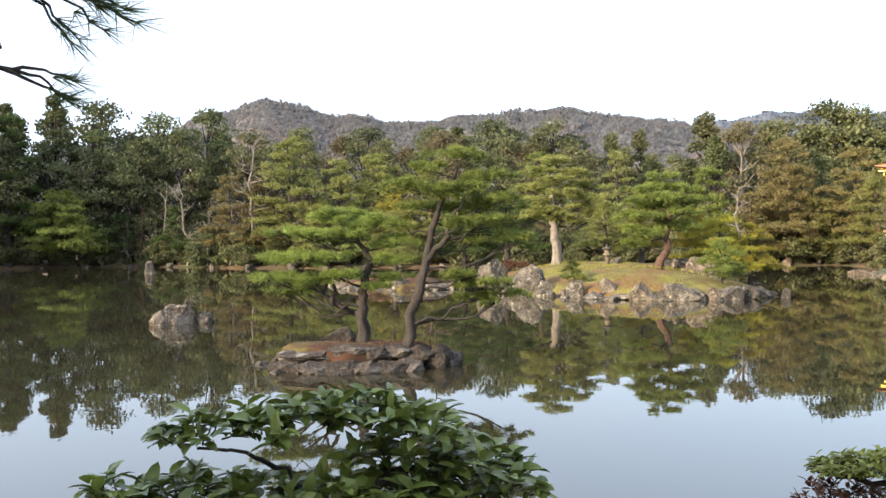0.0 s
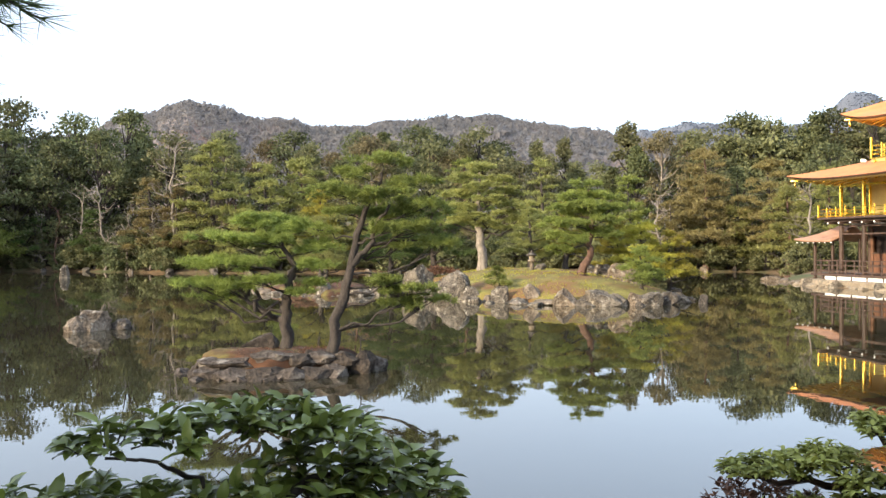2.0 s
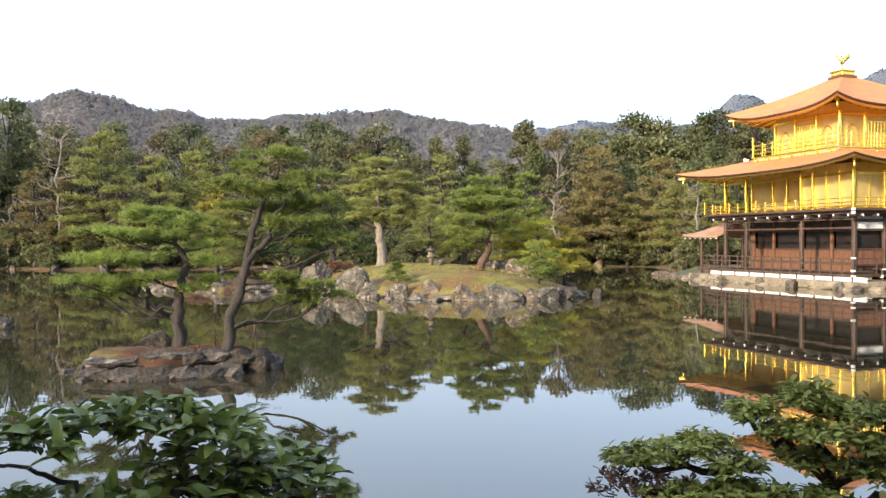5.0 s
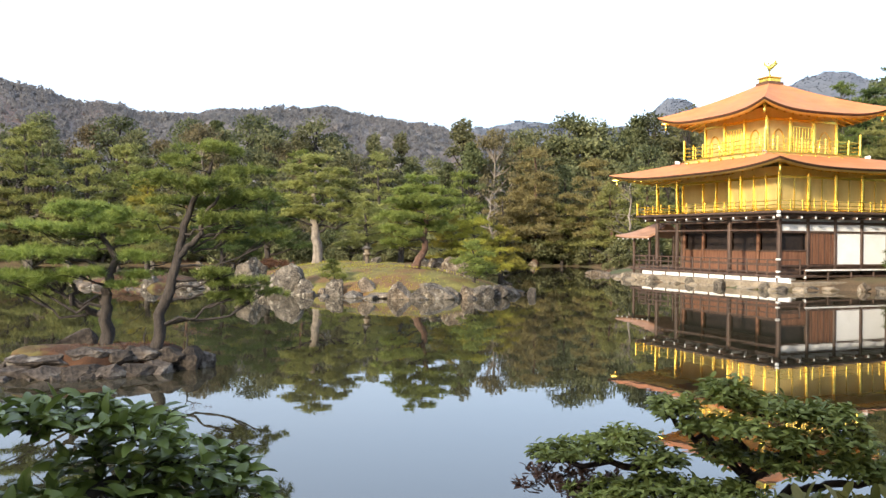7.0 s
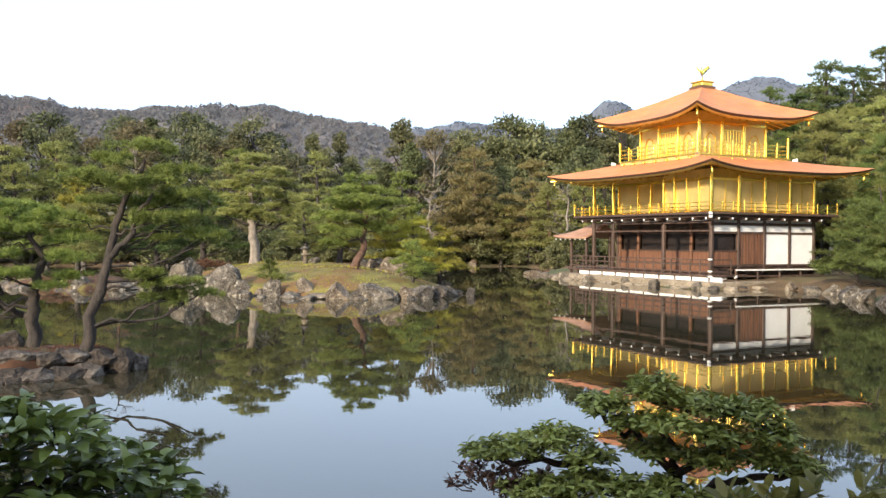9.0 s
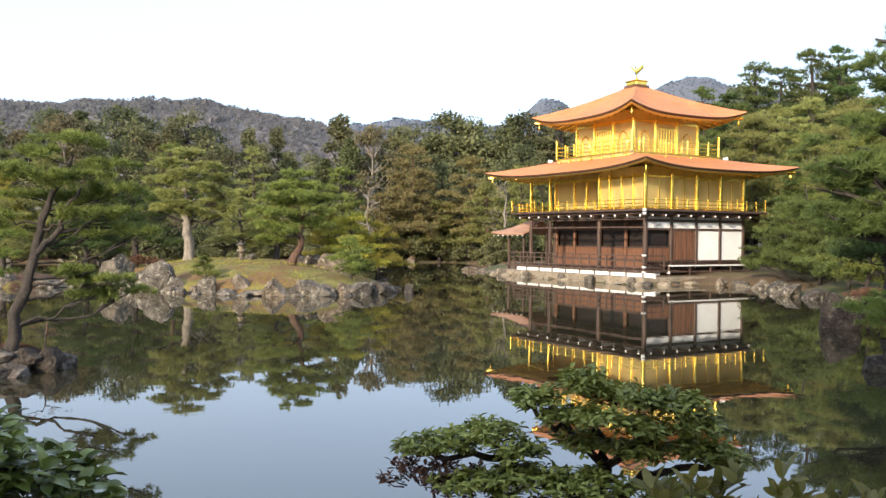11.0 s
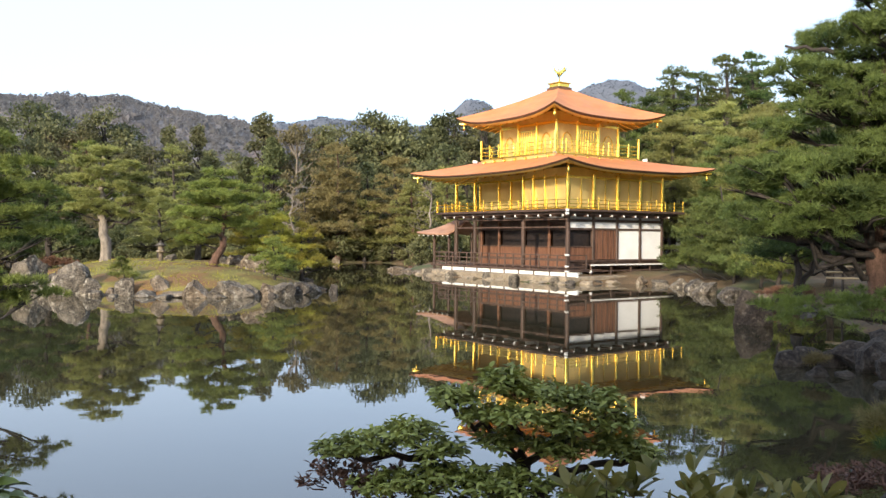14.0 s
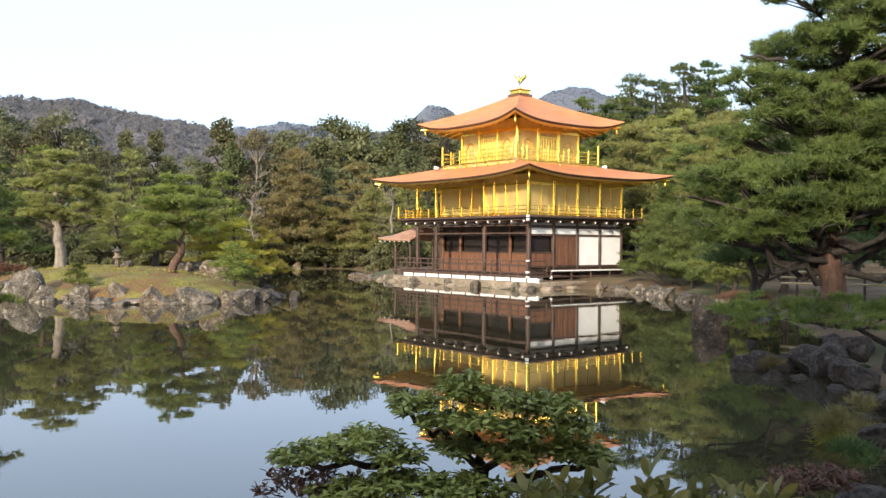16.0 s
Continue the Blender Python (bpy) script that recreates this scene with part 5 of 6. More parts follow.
# pines along the far shore
FAR_PINES = [(331, 93.3, 90, 12.6, 4.2, 24, PINE_PALE), (332, 90.0, 92, 10.4, 3.8, 20, PINE_PALE), (333, 87.6, 94, 11.2, 4.2, 22, PINE_PALE), (334, 95.4, 88, 7.6, 2.8, 14, PINE_RUST), (335, 94.2, 86, 6.2, 3.2, 16, PINE_PALE), (336, 86.4, 84, 7.2, 3.4, 18, PINE_YELLOW), (337, 91.6, 84, 5.6, 3.6, 16, PINE_PALE), (338, 89.0, 82, 5.0, 3.4, 16, PINE_GREEN),
             (339, 84.2, 86, 9.2, 3.6, 18, PINE_PALE), (340, 81.0, 88, 8.2, 3.6, 18, PINE_GREEN), (341, 106.9, 86, 6.6, 4.2, 26, PINE_GREEN), (342, 61.7, 90, 11.6, 4.6, 26, PINE_RUST), (343, 60.0, 86, 5.6, 3.2, 16, PINE_PALE), (344, 58.0, 92, 10.5, 4.2, 22, PINE_RUST), (345, 56.9, 74, 6.6, 2.8, 18, PINE_PALE), (346, 66.4, 92, 9.2, 3.4, 18, PINE_GREEN),
             (347, 72.0, 94, 11.0, 3.0, 20, PINE_PALE), (348, 77.0, 96, 11.5, 3.6, 20, PINE_GREEN), (349, 63.8, 84, 6.2, 3.0, 14, PINE_RUST), (350, 109.8, 72, 11, 3.4, 22, PINE_DEEP), (351, 54.6, 88, 9.0, 3.6, 20, PINE_PALE), (352, 51.5, 94, 9.5, 3.6, 20, PINE_PALE), (353, 97.0, 94, 9.0, 3.2, 18, PINE_RUST), (354, 69.0, 96, 8.0, 3.2, 16, PINE_DEEP), (355, 100.2, 98, 6.0, 2.8, 14, PINE_DEEP), (356, 103.5, 100, 5.2, 2.6, 12, PINE_DEEP)]
def on_land(b, d):
    """The first dry place at or behind a distance on that bearing."""
    while shore_distance(np.array([spot(b, d).x]), np.array([spot(b, d).y]))[0] < 1.0:
        d += 0.8
    return d


for sd, b, d, h, sp, cnt, mat in FAR_PINES:
    back = on_land(b, d) - (3.0 if sd == 341 else 0.0)
    h, sp, d = h * back / d, sp * back / d, back
    p = spot(b, d)
    p.z = max(0.2, ground_at(p))
    lab = {PINE_PALE.name: "olive-green layered pine on the far shore", PINE_RUST.name: "rust-tinged layered pine on the far shore", PINE_GREEN.name: "green layered pine on the far shore", PINE_DEEP.name: "dark green pine in the shade of the wood", PINE_YELLOW.name: "yellow-green pine on the far shore"}[mat.name]
    pine(sd, tuple(p), b, [(0, 0, -0.3), (0.2, 0, h * 0.4), (-0.1, 0.1, h * 0.93)] if sd != 341 else [(-4.4, 4.2, -0.2), (-2.4, 2.4, 1.9), (-0.6, 0.4, 3.6), (0, 0, 5.8)], 0.026 * h + 0.03, tiers(sd, h, h * 0.2, sp, cnt, 0.26, 0.4), mat, BARK_RED if sd % 3 == 0 or sd == 341 else BARK, lab, tuft=0.42, blades=5, width=0.085, density=48, group="pines on the far shore")
# pines beside and behind the pavilion
SIDE_PINES = [(361, 36.6, 68, 9.4, 4.2, 30, PINE_MID), (362, 34.6, 66, 11, 4.6, 30, PINE_PALE), (363, 37.2, 52, 4.5, 3.2, 24, PINE_MID), (377, 36.4, 50, 3.4, 2.3, 16, PINE_MID), (378, 34.8, 46, 3.0, 2.2, 14, PINE_MID), (379, 38.4, 58, 4.0, 2.5, 18, PINE_MID), (364, 33.5, 58, 8.5, 4.6, 28, PINE_GREEN), (365, 38.6, 96, 19, 4.2, 26, PINE_DEEP), (366, 35.4, 96, 20.5, 4.2, 26, PINE_DEEP), (367, 41.5, 98, 17, 4.0, 24, PINE_DEEP), (368, 32.0, 90, 19, 4.6, 26, PINE_DEEP),
              (369, 45.0, 104, 17, 4.0, 24, PINE_DEEP), (370, 31.0, 44, 6.5, 3.8, 24, PINE_DEEP), (371, 33.9, 42, 3.6, 2.0, 14, PINE_GREEN), (372, 40.2, 76, 12.0, 5.0, 30, PINE_PALE), (373, 37.0, 80, 13.5, 5.0, 30, PINE_PALE), (374, 24.0, 40, 9, 4.5, 26, PINE_DEEP), (375, 43.5, 84, 11, 4.6, 26, PINE_GREEN), (376, 34.5, 74, 12.5, 4.8, 28, PINE_PALE), (383, 43.2, 96, 17.5, 3.6, 26, PINE_MID), (384, 40.1, 92, 19.0, 3.6, 28, PINE_MID), (385, 36.9, 92, 20.0, 3.6, 28, PINE_MID), (386, 46.8, 100, 17.0, 3.6, 26, PINE_MID), (387, 38.8, 84, 13.5, 4.4, 28, PINE_PALE)]
for sd, b, d, h, sp, cnt, mat in SIDE_PINES:
    p = spot(b, d)
    p.z = max(0.3, ground_at(p))
    pine(sd, tuple(p), b, [(0, 0, -0.3), (0.25, 0, h * 0.4), (-0.1, 0.1, h * 0.93)] if sd != 363 else [(1.6, 0, -0.2), (0.6, 0, 1.4), (0, 0, 5.4)], 0.024 * h + 0.03, tiers(sd, h, h * (0.15 if h < 15 else 0.45), sp, cnt, 0.24, 0.45), mat, BARK, "layered green pine beside the pavilion" if d < 70 else "tall dark pine behind the pavilion", tuft=0.26 if d < 70 else 0.36, blades=6, width=0.04 if d < 70 else 0.065, density=115 if d < 70 else 58, group="pines beside the pavilion")
# the great pine on the near bank
big = [(0.35, 0, 11.2, 1.6, 1.4, 0.5)]
rng = np.random.default_rng(77)
for i in range(118):
    z = 2.5 + 8.8 * (i / 117.0)
    left = -4.0 + 0.36 * max(0, z - 4.3)
    x = left + 1.15 + (i * 0.618 % 1.0) * (4.4 - left)
    a = rng.uniform(0.75, 1.25)
    big.append((x, rng.uniform(-2.4, 1.8), z + rng.uniform(-0.2, 0.2), a, a * 0.85, 0.36))
for x, y, z in ((-3.3, -0.8, 2.3), (-2.6, -1.6, 1.9), (-2.0, -0.6, 2.4), (-1.5, -1.9, 2.0), (-1.0, -0.9, 2.5), (-0.4, -2.0, 2.3), (-2.8, 0.2, 2.8), (-1.8, -1.8, 2.7), (-0.8, -2.2, 2.9), (-3.2, -1.2, 3.1), (-2.2, -1.9, 3.3), (-1.2, -2.2, 3.6)):
    big.append((x, y, z, 0.85, 0.7, 0.3))
for x, z in ((-2.9, 2.3), (-2.2, 2.1), (-1.4, 2.35), (-0.7, 2.6), (0.2, 2.75), (1.0, 2.7), (1.8, 2.6), (2.6, 2.9), (-0.3, 3.0), (0.7, 3.2), (0.1, 3.9), (0.9, 4.6), (0.0, 5.2), (0.7, 6.0), (0.0, 6.8), (0.8, 7.6), (0.2, 8.4), (0.5, 9.4)):
    big.append((x, -1.5 + rng.uniform(-0.4, 0.3), z, 0.95, 0.7, 0.34))
islet_pine(28.2, 26.0, 1.0, 380, [(0, 0, -0.4), (-0.05, 0, 1.6), (0.35, 0, 4.5), (0.2, 0.1, 8.0), (0.45, 0, 10.8)], 0.36, big, PINE_MID, BARK_RED, "great dark green pine with thick reddish trunk on the bank", tuft=0.22, blades=9, width=0.024, density=270,
           extra=[([(0.2, 0, 3.4), (-1.2, -0.2, 4.0), (-2.8, 0, 4.2)], 0.11), ([(0.3, 0, 6.4), (-1.4, 0, 6.9), (-2.4, 0, 7.1)], 0.09), ([(0.3, 0, 5.0), (1.5, 0, 5.6), (3.0, 0, 5.9)], 0.1)])
islet_pine(32.6, 31.0, 0.7, 381, [(0, 0, -0.3), (0.0, 0, 0.9), (-0.2, 0, 2.2)], 0.17, tiers(381, 3.4, 1.3, 2.2, 16, 0.24), PINE_DEEP, BARK, "dark low pine with a forked trunk on the near bank", tuft=0.2, blades=8, width=0.02, density=200, extra=[([(0, 0, 0.3), (0.5, 0, 1.2), (0.8, 0, 2.0)], 0.11)])
islet_pine(28.6, 23.5, 0.36, 382, [(1.8, 0, -0.2), (0.8, 0, 0.35), (-1.0, 0, 0.55)], 0.09, [(-2.3, 0, 0.65, 0.51, 0.6, 0.33), (-1.5, 0.1, 0.76, 0.68, 0.6, 0.38), (-0.5, 0, 0.79, 0.77, 0.7, 0.41), (0.5, 0, 0.84, 0.77, 0.7, 0.41), (1.5, 0.1, 0.84, 0.77, 0.7, 0.41), (2.4, 0, 0.89, 0.77, 0.7, 0.41), (0.0, -0.5, 0.53, 0.85, 0.6, 0.38), (1.3, -0.5, 0.58, 0.85, 0.6, 0.38), (-1.6, -0.4, 0.47, 0.68, 0.5, 0.33)],
           PINE_GREEN, BARK, "low creeping bright green pine over the bank rocks", tuft=0.16, blades=9, width=0.014, density=420)

# ---- shrubs before the terrace ----
def shrub(name, bearing, far, masses, leaf, foliage, bark, label, stems, seed, per=6, rise=0.75):
    """A clipped shrub: masses (x, y, z, a, b, h, shoots) of leafy shoots over crooked stems."""
    rng = np.random.default_rng(seed)
    p = spot(bearing, far)
    g = ground_at(p)
    root = thing(name, pose(p.x, p.y, g - 0.05, 0, 0, bearing), label, "shrub")
    base = g - 0.05
    C, W, twigs = [], [], []
    for x, y, z, a, b, h, n in masses:
        d = rng.normal(0, 1, (n, 3))
        d[:, 2] = np.abs(d[:, 2])
        d /= np.linalg.norm(d, axis=1)[:, None]
        r = rng.random((n, 1)) ** 0.3
        lump = 1 + 0.15 * np.sin(7 * d[:, :1] + x * 9)
        tip = np.array([x, y, z - base]) + d * r * lump * np.array([a, b, h])
        way = d * np.array([0.7, 0.7, 0.4]) + np.array([0, 0, rise])
        for q, w in zip(tip, way):
            k = per + int(rng.integers(-1, 3))
            ang = rng.uniform(0, 6.28) + np.arange(k) * 2.4
            up = np.linspace(0.15, 0.95, k)
            side = np.stack([np.cos(ang), np.sin(ang), np.zeros(k)], 1)
            C.append(q + (up - 0.8)[:, None] * 0.035 * w / np.linalg.norm(w) + rng.normal(0, 0.004, (k, 3)))
            W.append(side * (1.15 - 0.55 * up)[:, None] + w * (0.25 + 0.6 * up)[:, None])
            if rng.random() < 0.55:
                m = np.array([x, y, z - base - h * 0.25]) + (q - np.array([x, y, z - base])) * np.array([0.55, 0.55, 0.1])
                twigs.append(tube([Vector(m), Vector((m + q) / 2) + Vector((0, 0, -0.012)), Vector(q)], [0.0045, 0.0032, 0.0018], 4))
    v, f = blades(rng, np.concatenate(C), np.concatenate(W), *leaf)
    child("foliage", mesh_from("foliage", v, f, foliage, True), root)
    tagged(child("branchwork", mesh_from("branchwork", *joined(twigs), bark, True), root), kind="stuff")
    for pts, r in stems:
        q = bent(rng, [(x, y, z - base) for x, y, z in pts], 4, 0.012)
        child("stem", mesh_from("stem", *tube(q, np.linspace(r, r * 0.4, len(q)), 7), bark, True), root)
    return root


shrub("camellia_shrub", 92.9, 2.8, [(-0.4, 0, 2.145, 0.12, 0.15, 0.051, 14), (-0.22, 0.02, 2.155, 0.12, 0.2, 0.06, 16), (-0.04, 0.05, 2.175, 0.13, 0.2, 0.068, 20), (0.14, 0.05, 2.175, 0.13, 0.2, 0.068, 20), (0.3, 0.02, 2.125, 0.12, 0.2, 0.068, 18), (0.42, 0, 2.02, 0.12, 0.2, 0.07, 18), (0.56, -0.02, 1.95, 0.12, 0.2, 0.07, 13),
                                     (-0.62, -0.02, 1.97, 0.11, 0.2, 0.06, 13), (-0.44, -0.05, 1.97, 0.15, 0.2, 0.07, 19), (-0.22, -0.05, 1.95, 0.16, 0.2, 0.07, 21), (0, -0.05, 1.95, 0.16, 0.2, 0.06, 21), (0.22, -0.05, 1.95, 0.16, 0.2, 0.06, 21), (0.42, -0.05, 1.92, 0.18, 0.2, 0.08, 21), (-0.05, -0.1, 1.85, 0.62, 0.3, 0.09, 71),
                                     (0.2, 0, 2.05, 0.16, 0.16, 0.05, 12)],
      (0.070, 0.037, 0.6), CAMELLIA, BARK, "glossy dark green camellia shrub in two tiers", [([(-0.02, 0, 0.9), (-0.03, 0, 1.6), (-0.05, 0, 1.95)], 0.03), ([(-0.04, 0.05, 1.85), (-0.14, 0.05, 2.0), (-0.28, 0.04, 2.07), (-0.42, 0.03, 2.1)], 0.011), ([(-0.04, 0, 1.82), (0.2, 0, 2.0), (0.4, 0, 2.04)], 0.024), ([(0.0, 0, 1.6), (0.35, 0, 1.75), (0.6, 0, 1.86)], 0.018), ([(0.0, 0, 1.6), (-0.35, 0, 1.75), (-0.6, 0, 1.86)], 0.018)], 501)
shrub("azalea_shrub", 49.1, 3.7, [(-0.03, 0.02, 2.09, 0.138, 0.15, 0.088, 67), (-0.25, 0, 2.03, 0.127, 0.15, 0.066, 61), (0.15, 0, 2.05, 0.148, 0.15, 0.066, 70), (0.34, 0, 2.03, 0.117, 0.15, 0.066, 55), (0.02, -0.1, 1.99, 0.148, 0.13, 0.055, 58), (0.22, -0.1, 1.96, 0.138, 0.13, 0.055, 55), (0.42, -0.02, 1.95, 0.095, 0.14, 0.055, 44),
                                   (-0.14, -0.06, 1.98, 0.095, 0.12, 0.044, 32), (-0.06, -0.05, 1.87, 0.138, 0.16, 0.044, 49), (0.2, -0.08, 1.86, 0.148, 0.16, 0.05, 61), (0.42, -0.03, 1.86, 0.138, 0.16, 0.055, 58), (0.54, -0.02, 1.82, 0.074, 0.13, 0.044, 29), (-0.45, 0, 1.88, 0.148, 0.16, 0.066, 70), (-0.62, 0, 1.83, 0.127, 0.16, 0.055, 61),
                                   (-0.77, 0.02, 1.8, 0.095, 0.13, 0.044, 41), (-0.3, -0.06, 1.83, 0.106, 0.14, 0.05, 44), (-0.28, -0.15, 1.74, 0.201, 0.18, 0.055, 81), (-0.02, -0.18, 1.74, 0.191, 0.18, 0.061, 84), (0.3, -0.15, 1.71, 0.159, 0.18, 0.055, 58), (-0.5, -0.12, 1.7, 0.148, 0.16, 0.055, 58), (-0.08, -0.25, 1.64, 0.445, 0.2, 0.055, 130)],
      (0.043, 0.0175, 0.5), AZALEA, BARK_DARK, "spreading azalea shrub with small green leaves in tiers", [([(0.05, 0, 1.0), (0.0, 0, 1.5), (0.06, 0, 1.78), (0.0, 0, 1.98)], 0.036), ([(0.02, 0, 1.6), (-0.25, 0, 1.74), (-0.45, 0, 1.8), (-0.76, 0, 1.78)], 0.026), ([(0.05, 0, 1.6), (0.2, 0, 1.74), (0.34, 0, 1.79), (0.54, 0, 1.8)], 0.026),
                                                                                                             ([(0.05, 0, 1.75), (-0.1, 0, 1.9), (-0.2, 0, 1.97), (-0.3, 0, 2.01)], 0.02), ([(0.05, 0, 1.74), (0.16, 0, 1.9), (0.2, 0, 2.0)], 0.02), ([(0.1, -0.02, 1.82), (0.26, -0.02, 1.91), (0.38, 0, 2.0)], 0.017), ([(-0.3, 0, 1.74), (-0.4, 0, 1.82), (-0.48, 0, 1.87)], 0.014)], 502, per=7, rise=0.45)
shrub("russet_shrub", 59.6, 3.75, [(-0.02, 0, 1.68, 0.22, 0.2, 0.09, 60), (0.2, 0, 1.64, 0.2, 0.2, 0.08, 40)], (0.04, 0.016, 0.3), RUSSET, BARK_RED, "low shrub with small russet winter leaves", [([(0.0, 0, 1.0), (0.02, 0, 1.4), (0.0, 0, 1.66)], 0.015)], 503)
shrub("yellowing_shrub", 37.4, 3.0, [(-0.28, 0, 1.84, 0.16, 0.15, 0.1, 9), (0.0, 0, 1.86, 0.18, 0.15, 0.11, 11), (0.3, 0, 1.83, 0.2, 0.15, 0.1, 10), (0.0, -0.1, 1.74, 0.4, 0.2, 0.1, 18)], (0.095, 0.036, 0.15), YELLOWING, BARK, "young shrub with large yellowing upright leaves", [([(0, 0, 1.0), (0, 0, 1.5), (-0.05, 0, 1.8)], 0.014), ([(0, 0, 1.5), (0.2, 0, 1.65), (0.3, 0, 1.8)], 0.01)], 504, per=5, rise=1.3)
shrub("russet_shrub", 29.6, 9.0, [(0, 0, 0.45, 0.34, 0.35, 0.16, 130), (0.3, 0, 0.5, 0.26, 0.3, 0.15, 80)], (0.06, 0.025, 0.3), RUSSET, BARK_RED, "low dark red shrub on the near bank", [([(0, 0, 0.2), (0, 0, 0.4), (0, 0, 0.6)], 0.02)], 505)


def grass_mound(bearing, far, z, a, b, h, foliage, label, seed):
    rng = np.random.default_rng(seed)
    p = spot(bearing, far, z)
    pts, ways = pad_points(rng, (0, 0, 0), a, b, h, int(900 * a * b), 0.0)
    v, f = needles(rng, pts, ways, 9, 0.17, 0.012, 0.6)
    ob = new("grass_mound", mesh_from("grass_mound", v, f, foliage))
    ob.matrix_basis = pose(p.x, p.y, p.z, 0, 0, bearing)
    tagged(ob, label, "grass", kind="stuff")


grass_mound(27.2, 13.3, 0.0, 0.42, 0.35, 0.22, PINE_YELLOW, "yellow-brown tufted grass over bank rocks", 511)
grass_mound(26.4, 13.2, 0.2, 0.6, 0.5, 0.4, PINE_RUST, "rust-brown tufted grass over bank rocks", 512)
grass_mound(26.4, 11.2, 0.25, 0.35, 0.3, 0.15, PINE_DEEP, "green moss tufts over bank rocks", 513)
grass_mound(31.3, 19.0, 0.25, 0.35, 0.3, 0.18, PINE_RUST, "rust-brown tufted grass over bank rocks", 514)
grass_mound(33.3, 40.0, 0.4, 1.2, 0.8, 0.4, RUSSET, "russet undergrowth on the shore", 515)
grass_mound(78.6, 54.0, 1.0, 1.3, 0.8, 0.45, RUSSET, "russet clipped undergrowth on the moss islet", 516)
grass_mound(87.0, 50.5, 0.35, 1.5, 1.0, 0.35, RUSSET, "russet undergrowth on the shore", 517)


def overhanging_pine():
    """A pine beside the terrace whose twig tips hang into view."""
    rng = np.random.default_rng(88)
    p = spot(133, 3.4)
    g = ground_at(p)
    root = thing("pine_tree", pose(p.x, p.y, g), "pine beside the terrace with sparse overhanging twigs", "pine tree")
    q = p

    def rel(b, d, z):
        w = spot(b, d, z)
        return w - Vector((q.x, q.y, g))
    spine = bent(rng, [(0, 0, -0.2), (0.05, 0.05, 1.4), (0.0, 0.1, 3.6)], 5, 0.02)
    child("trunk", mesh_from("trunk", *tube(spine, np.linspace(0.13, 0.06, len(spine)), 9), BARK, True), root)
    limb = [Vector((0.0, 0.1, 2.6)), rel(120, 2.9, 3.55), rel(112, 2.6, 3.5)]
    child("limb", mesh_from("limb", *tube(bent(rng, limb, 4, 0.015), np.linspace(0.03, 0.008, 9), 6), BARK, True), root)
    C, W = [], []
    for b, d, z in ((107.05, 2.45, 3.315), (107.6, 2.45, 3.345), (108.4, 2.45, 3.34), (109.2, 2.5, 3.37), (109.8, 2.5, 3.38), (108.8, 2.5, 3.3), (110.6, 2.5, 3.26), (110.2, 2.5, 3.27), (110.5, 2.5, 3.16), (110.8, 2.5, 3.12), (110.4, 2.5, 3.1)):
        tip = rel(b - 2.0, d, z)
        start = rel(112.3, 2.6, 3.46 if z > 3.2 else 3.2)
        child("twig", mesh_from("twig", *tube(bent(rng, [start, start.lerp(tip, 0.6) + Vector((0, 0, 0.015)), tip], 3, 0.006), np.linspace(0.006, 0.0025, 7), 5), BARK, True), root)
        for f in (1.0, 0.86, 0.72):
            C.append(start.lerp(tip, f)), W.append((tip - start).normalized() + Vector((0, 0, 0.15)))
    start, low = rel(112, 2.6, 3.5), rel(112.3, 2.6, 3.25)
    v, f = needles(rng, np.array([tuple(c) for c in C]), np.array([tuple(w) for w in W]), 15, 0.1, 0.0032, 0.42)
    child("needles", mesh_from("needles", v, f, PINE_DEEP), root)
    child("twig", mesh_from("twig", *tube(bent(rng, [rel(114, 2.7, 3.5), low], 3, 0.01), [0.012, 0.011, 0.01, 0.009], 5), BARK, True), root)


overhanging_pine()


def bare_tree(bearing, far, z, h, mat, label, seed, spread=0.5, lean=0.0):
    """A leafless tree: forked limbs and fine twigs."""
    rng = np.random.default_rng(seed)
    p = spot(bearing, on_land(bearing, far), z)
    root = thing("bare_tree", pose(p.x, p.y, z, 0, 0, bearing), label, "bare tree")
    spine = bent(rng, [(0, 0, -0.3), (lean * h * 0.5, 0, h * 0.45), (lean * h, 0, h * 0.95)], 4, 0.03 * h)
    child("trunk", mesh_from("trunk", *tube(spine, np.linspace(0.022 * h, 0.006 * h, len(spine)), 7), mat, True), root)
    for i in range(9):
        k = spine[2 + i % (len(spine) - 2)]
        tip = k + Vector((rng.normal(0, spread), rng.normal(0, spread), rng.uniform(0.15, 0.5))) * h * 0.35
        mid = k.lerp(tip, 0.5) + Vector(rng.normal(0, 0.03 * h, 3))
        ps = [tube([k, mid, tip], [0.009 * h, 0.006 * h, 0.002 * h], 5)]
        for _ in range(7):
            s = k.lerp(tip, rng.uniform(0.3, 1))
            e = s + Vector((rng.normal(0, 0.12), rng.normal(0, 0.12), rng.uniform(0.0, 0.15))) * h
            ps.append(tube([s, (s + e) / 2 + Vector(rng.normal(0, 0.012 * h, 3)), e], [0.0035 * h, 0.0025 * h, 0.0012 * h], 4))
        child("limb", mesh_from("limb", *joined(ps), mat, True), root)


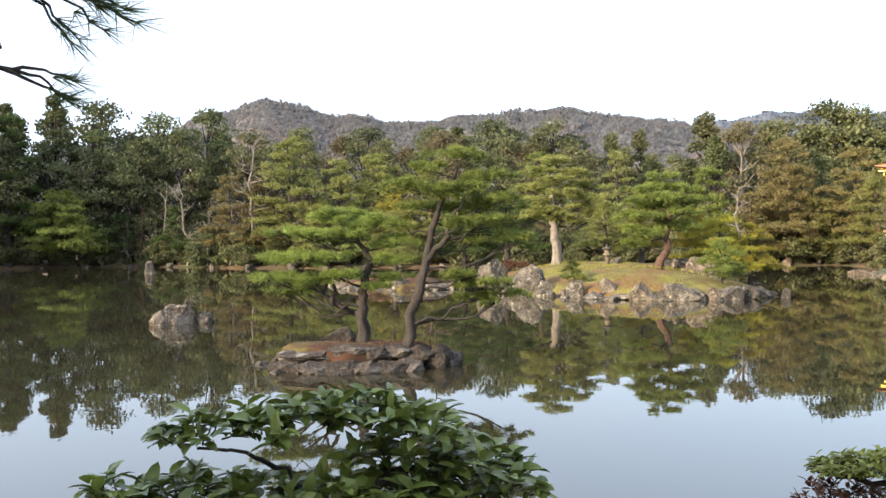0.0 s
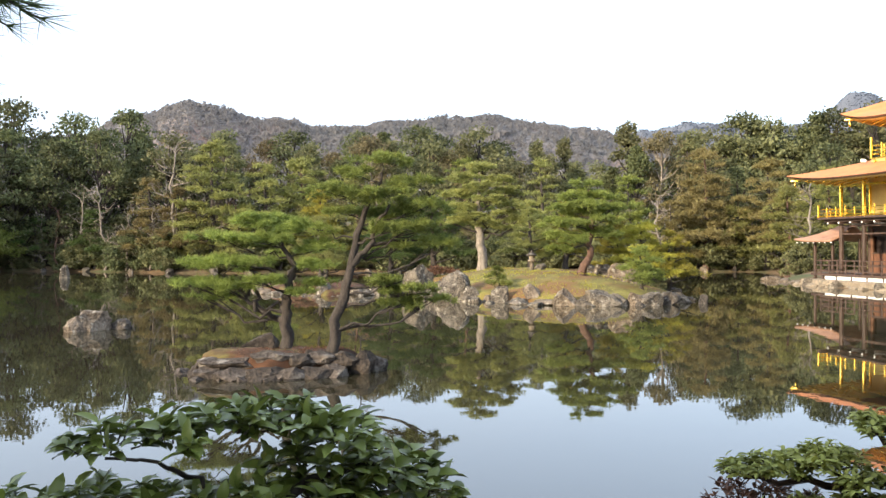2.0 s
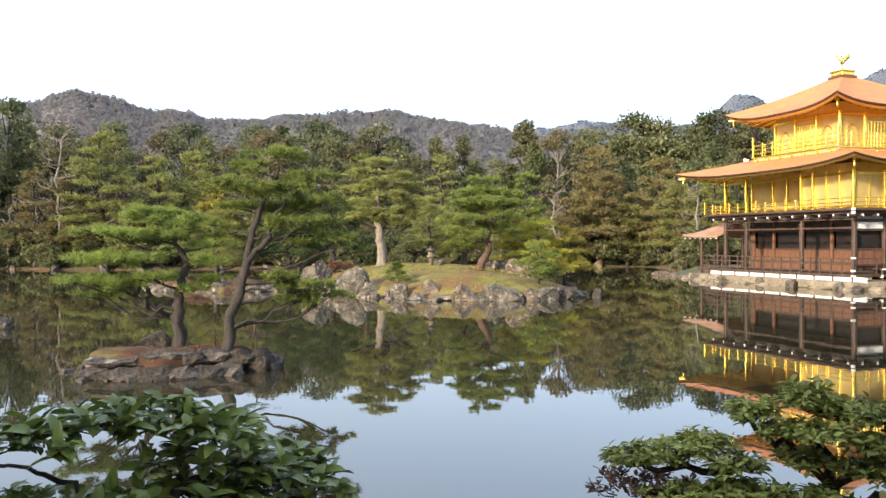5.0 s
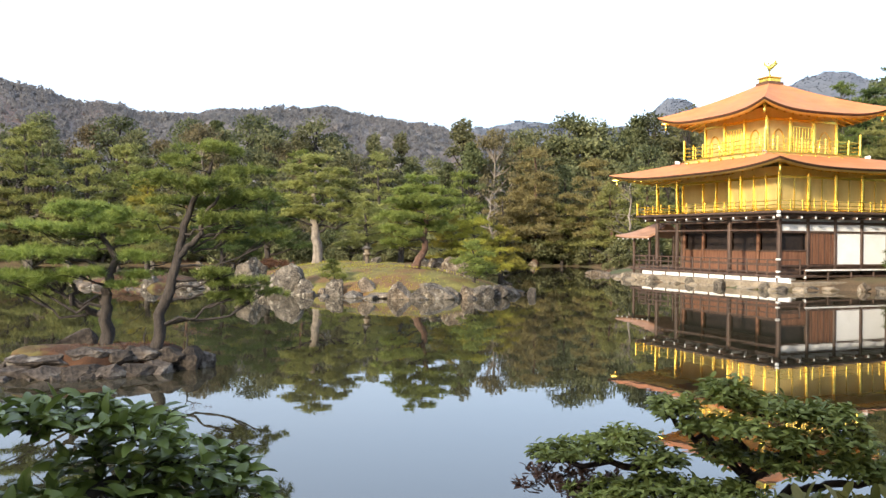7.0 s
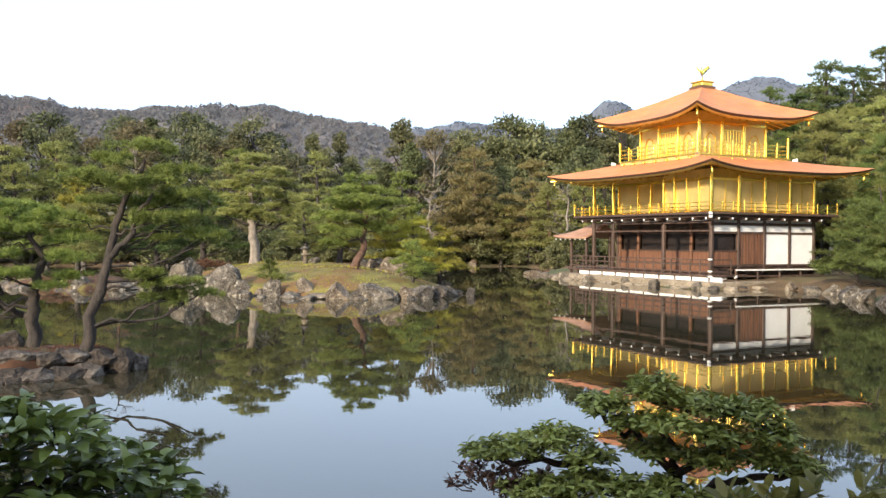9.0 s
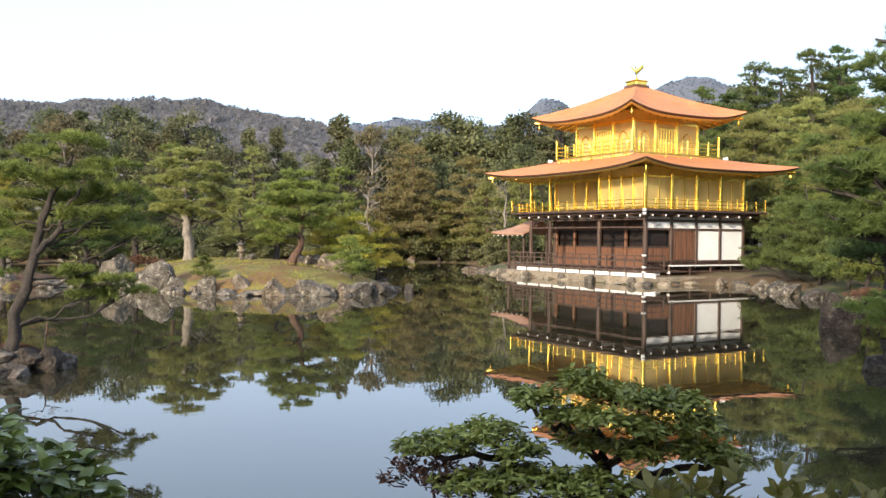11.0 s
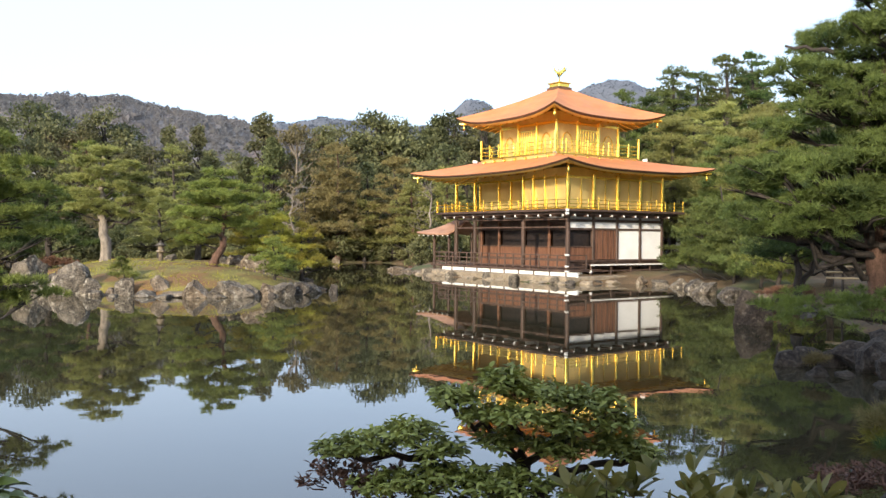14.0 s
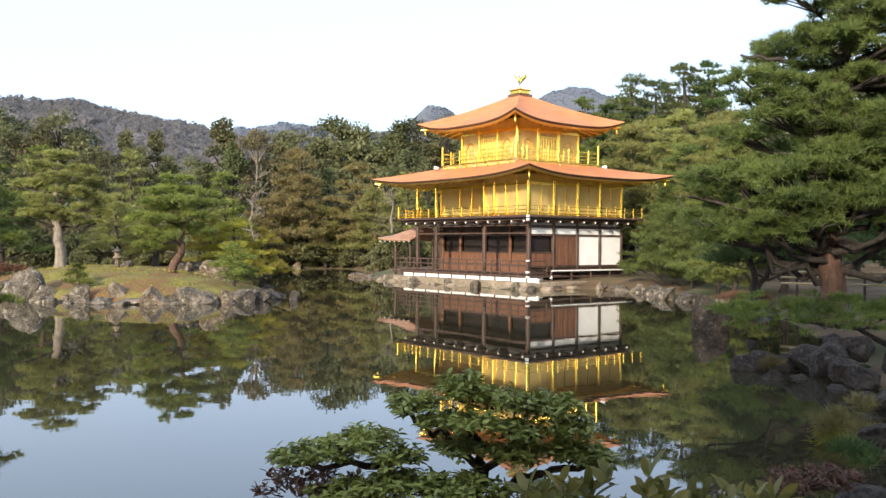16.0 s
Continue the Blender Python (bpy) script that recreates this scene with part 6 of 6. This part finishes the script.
bare_tree(64.6, 82, 1.0, 6.5, BARK_PALE, "leafless pale-branched tree among the pines", 521, 0.6)
bare_tree(97.0, 88, 0.6, 6.5, BARK_PALE, "slender pale-barked bare tree on the far shore", 522, 0.3, 0.05)
bare_tree(95.9, 94, 1.0, 11.5, BARK_PALE, "tall dead tree with pale bark in the wood", 523, 0.5, 0.06)
bare_tree(101.0, 96, 1.0, 7.5, BARK_PALE, "slender pale-barked bare tree on the far shore", 524, 0.4)
bare_tree(55.6, 80, 1.0, 6.8, BARK_PALE, "pale dead snag with bare boughs beside the pavilion", 525, 0.7, -0.02)

for i, b in enumerate((106.0, 104.6, 103.2, 102.4, 99.6, 98.4, 92.2, 61.2, 59.2)):
    bare_tree(b, 86, 0.4, (6.0, 7.5, 5.0, 6.5, 8.0)[i % 5], BARK_PALE if i % 3 else BARK_RED, "slender thin-branched tree at the edge of the wood", 540 + i, 0.3, (0.06, -0.05, 0.02)[i % 3])

# ---- bamboo fence beyond the great pine ----
BAMBOO = surface("dry_bamboo", (0.28, 0.20, 0.10), (0.50, 0.38, 0.21), 0.6, 3, 40, 0.2, 0.004)
fence = thing("bamboo_fence", pose(*spot(25.5, 37, 1.0), 0, 0, 25.5), "low weathered bamboo fence on the bank", "fence")
for i in range(7):
    v, f = tube([(-3 + i * 1.2, 0, -0.5), (-3 + i * 1.2, 0, 0.75)], [0.05, 0.045], 8)
    child("post", mesh_from("post", v, f, BARK, True), fence)
for z in (0.25, 0.48, 0.7):
    v, f = tube([(-3.6, -0.06, z), (0.5, -0.06, z + 0.01), (4.8, -0.06, z)], [0.04, 0.04, 0.036], 8)
    child("rail", mesh_from("rail", v, f, BAMBOO, True), fence)

def turf(name, poly, level, count, blade, foliage, label, seed):
    """Short grass over an islet."""
    rng = np.random.default_rng(seed)
    xs, ys = [p[0] for p in poly], [p[1] for p in poly]
    x, y = rng.uniform(min(xs), max(xs), count), rng.uniform(min(ys), max(ys), count)
    keep = (poly_distance(poly, x, y) > 0.5) & (np.sin(x * 0.9 + 1.3 * np.sin(y * 0.7)) + rng.normal(0, 0.6, count) > -0.4)
    pts = np.array([(a, b, level(a, b) - 0.01) for a, b in zip(x[keep], y[keep])])
    v, f = needles(rng, pts, np.tile([0, 0, 1.0], (len(pts), 1)), 4, blade, 0.022, 0.45)
    tagged(new(name, mesh_from(name, v, f, foliage)), label, "grass", kind="stuff")


turf("turf", MOSS_ISLE, moss_level, 9000, 0.11, PINE_YELLOW, "short yellow-green turf on the mossy islet", 531)
turf("turf", PINE_ISLET, pine_islet_level, 5000, 0.06, RUSSET, "dry russet needles and grass on the islet", 532)
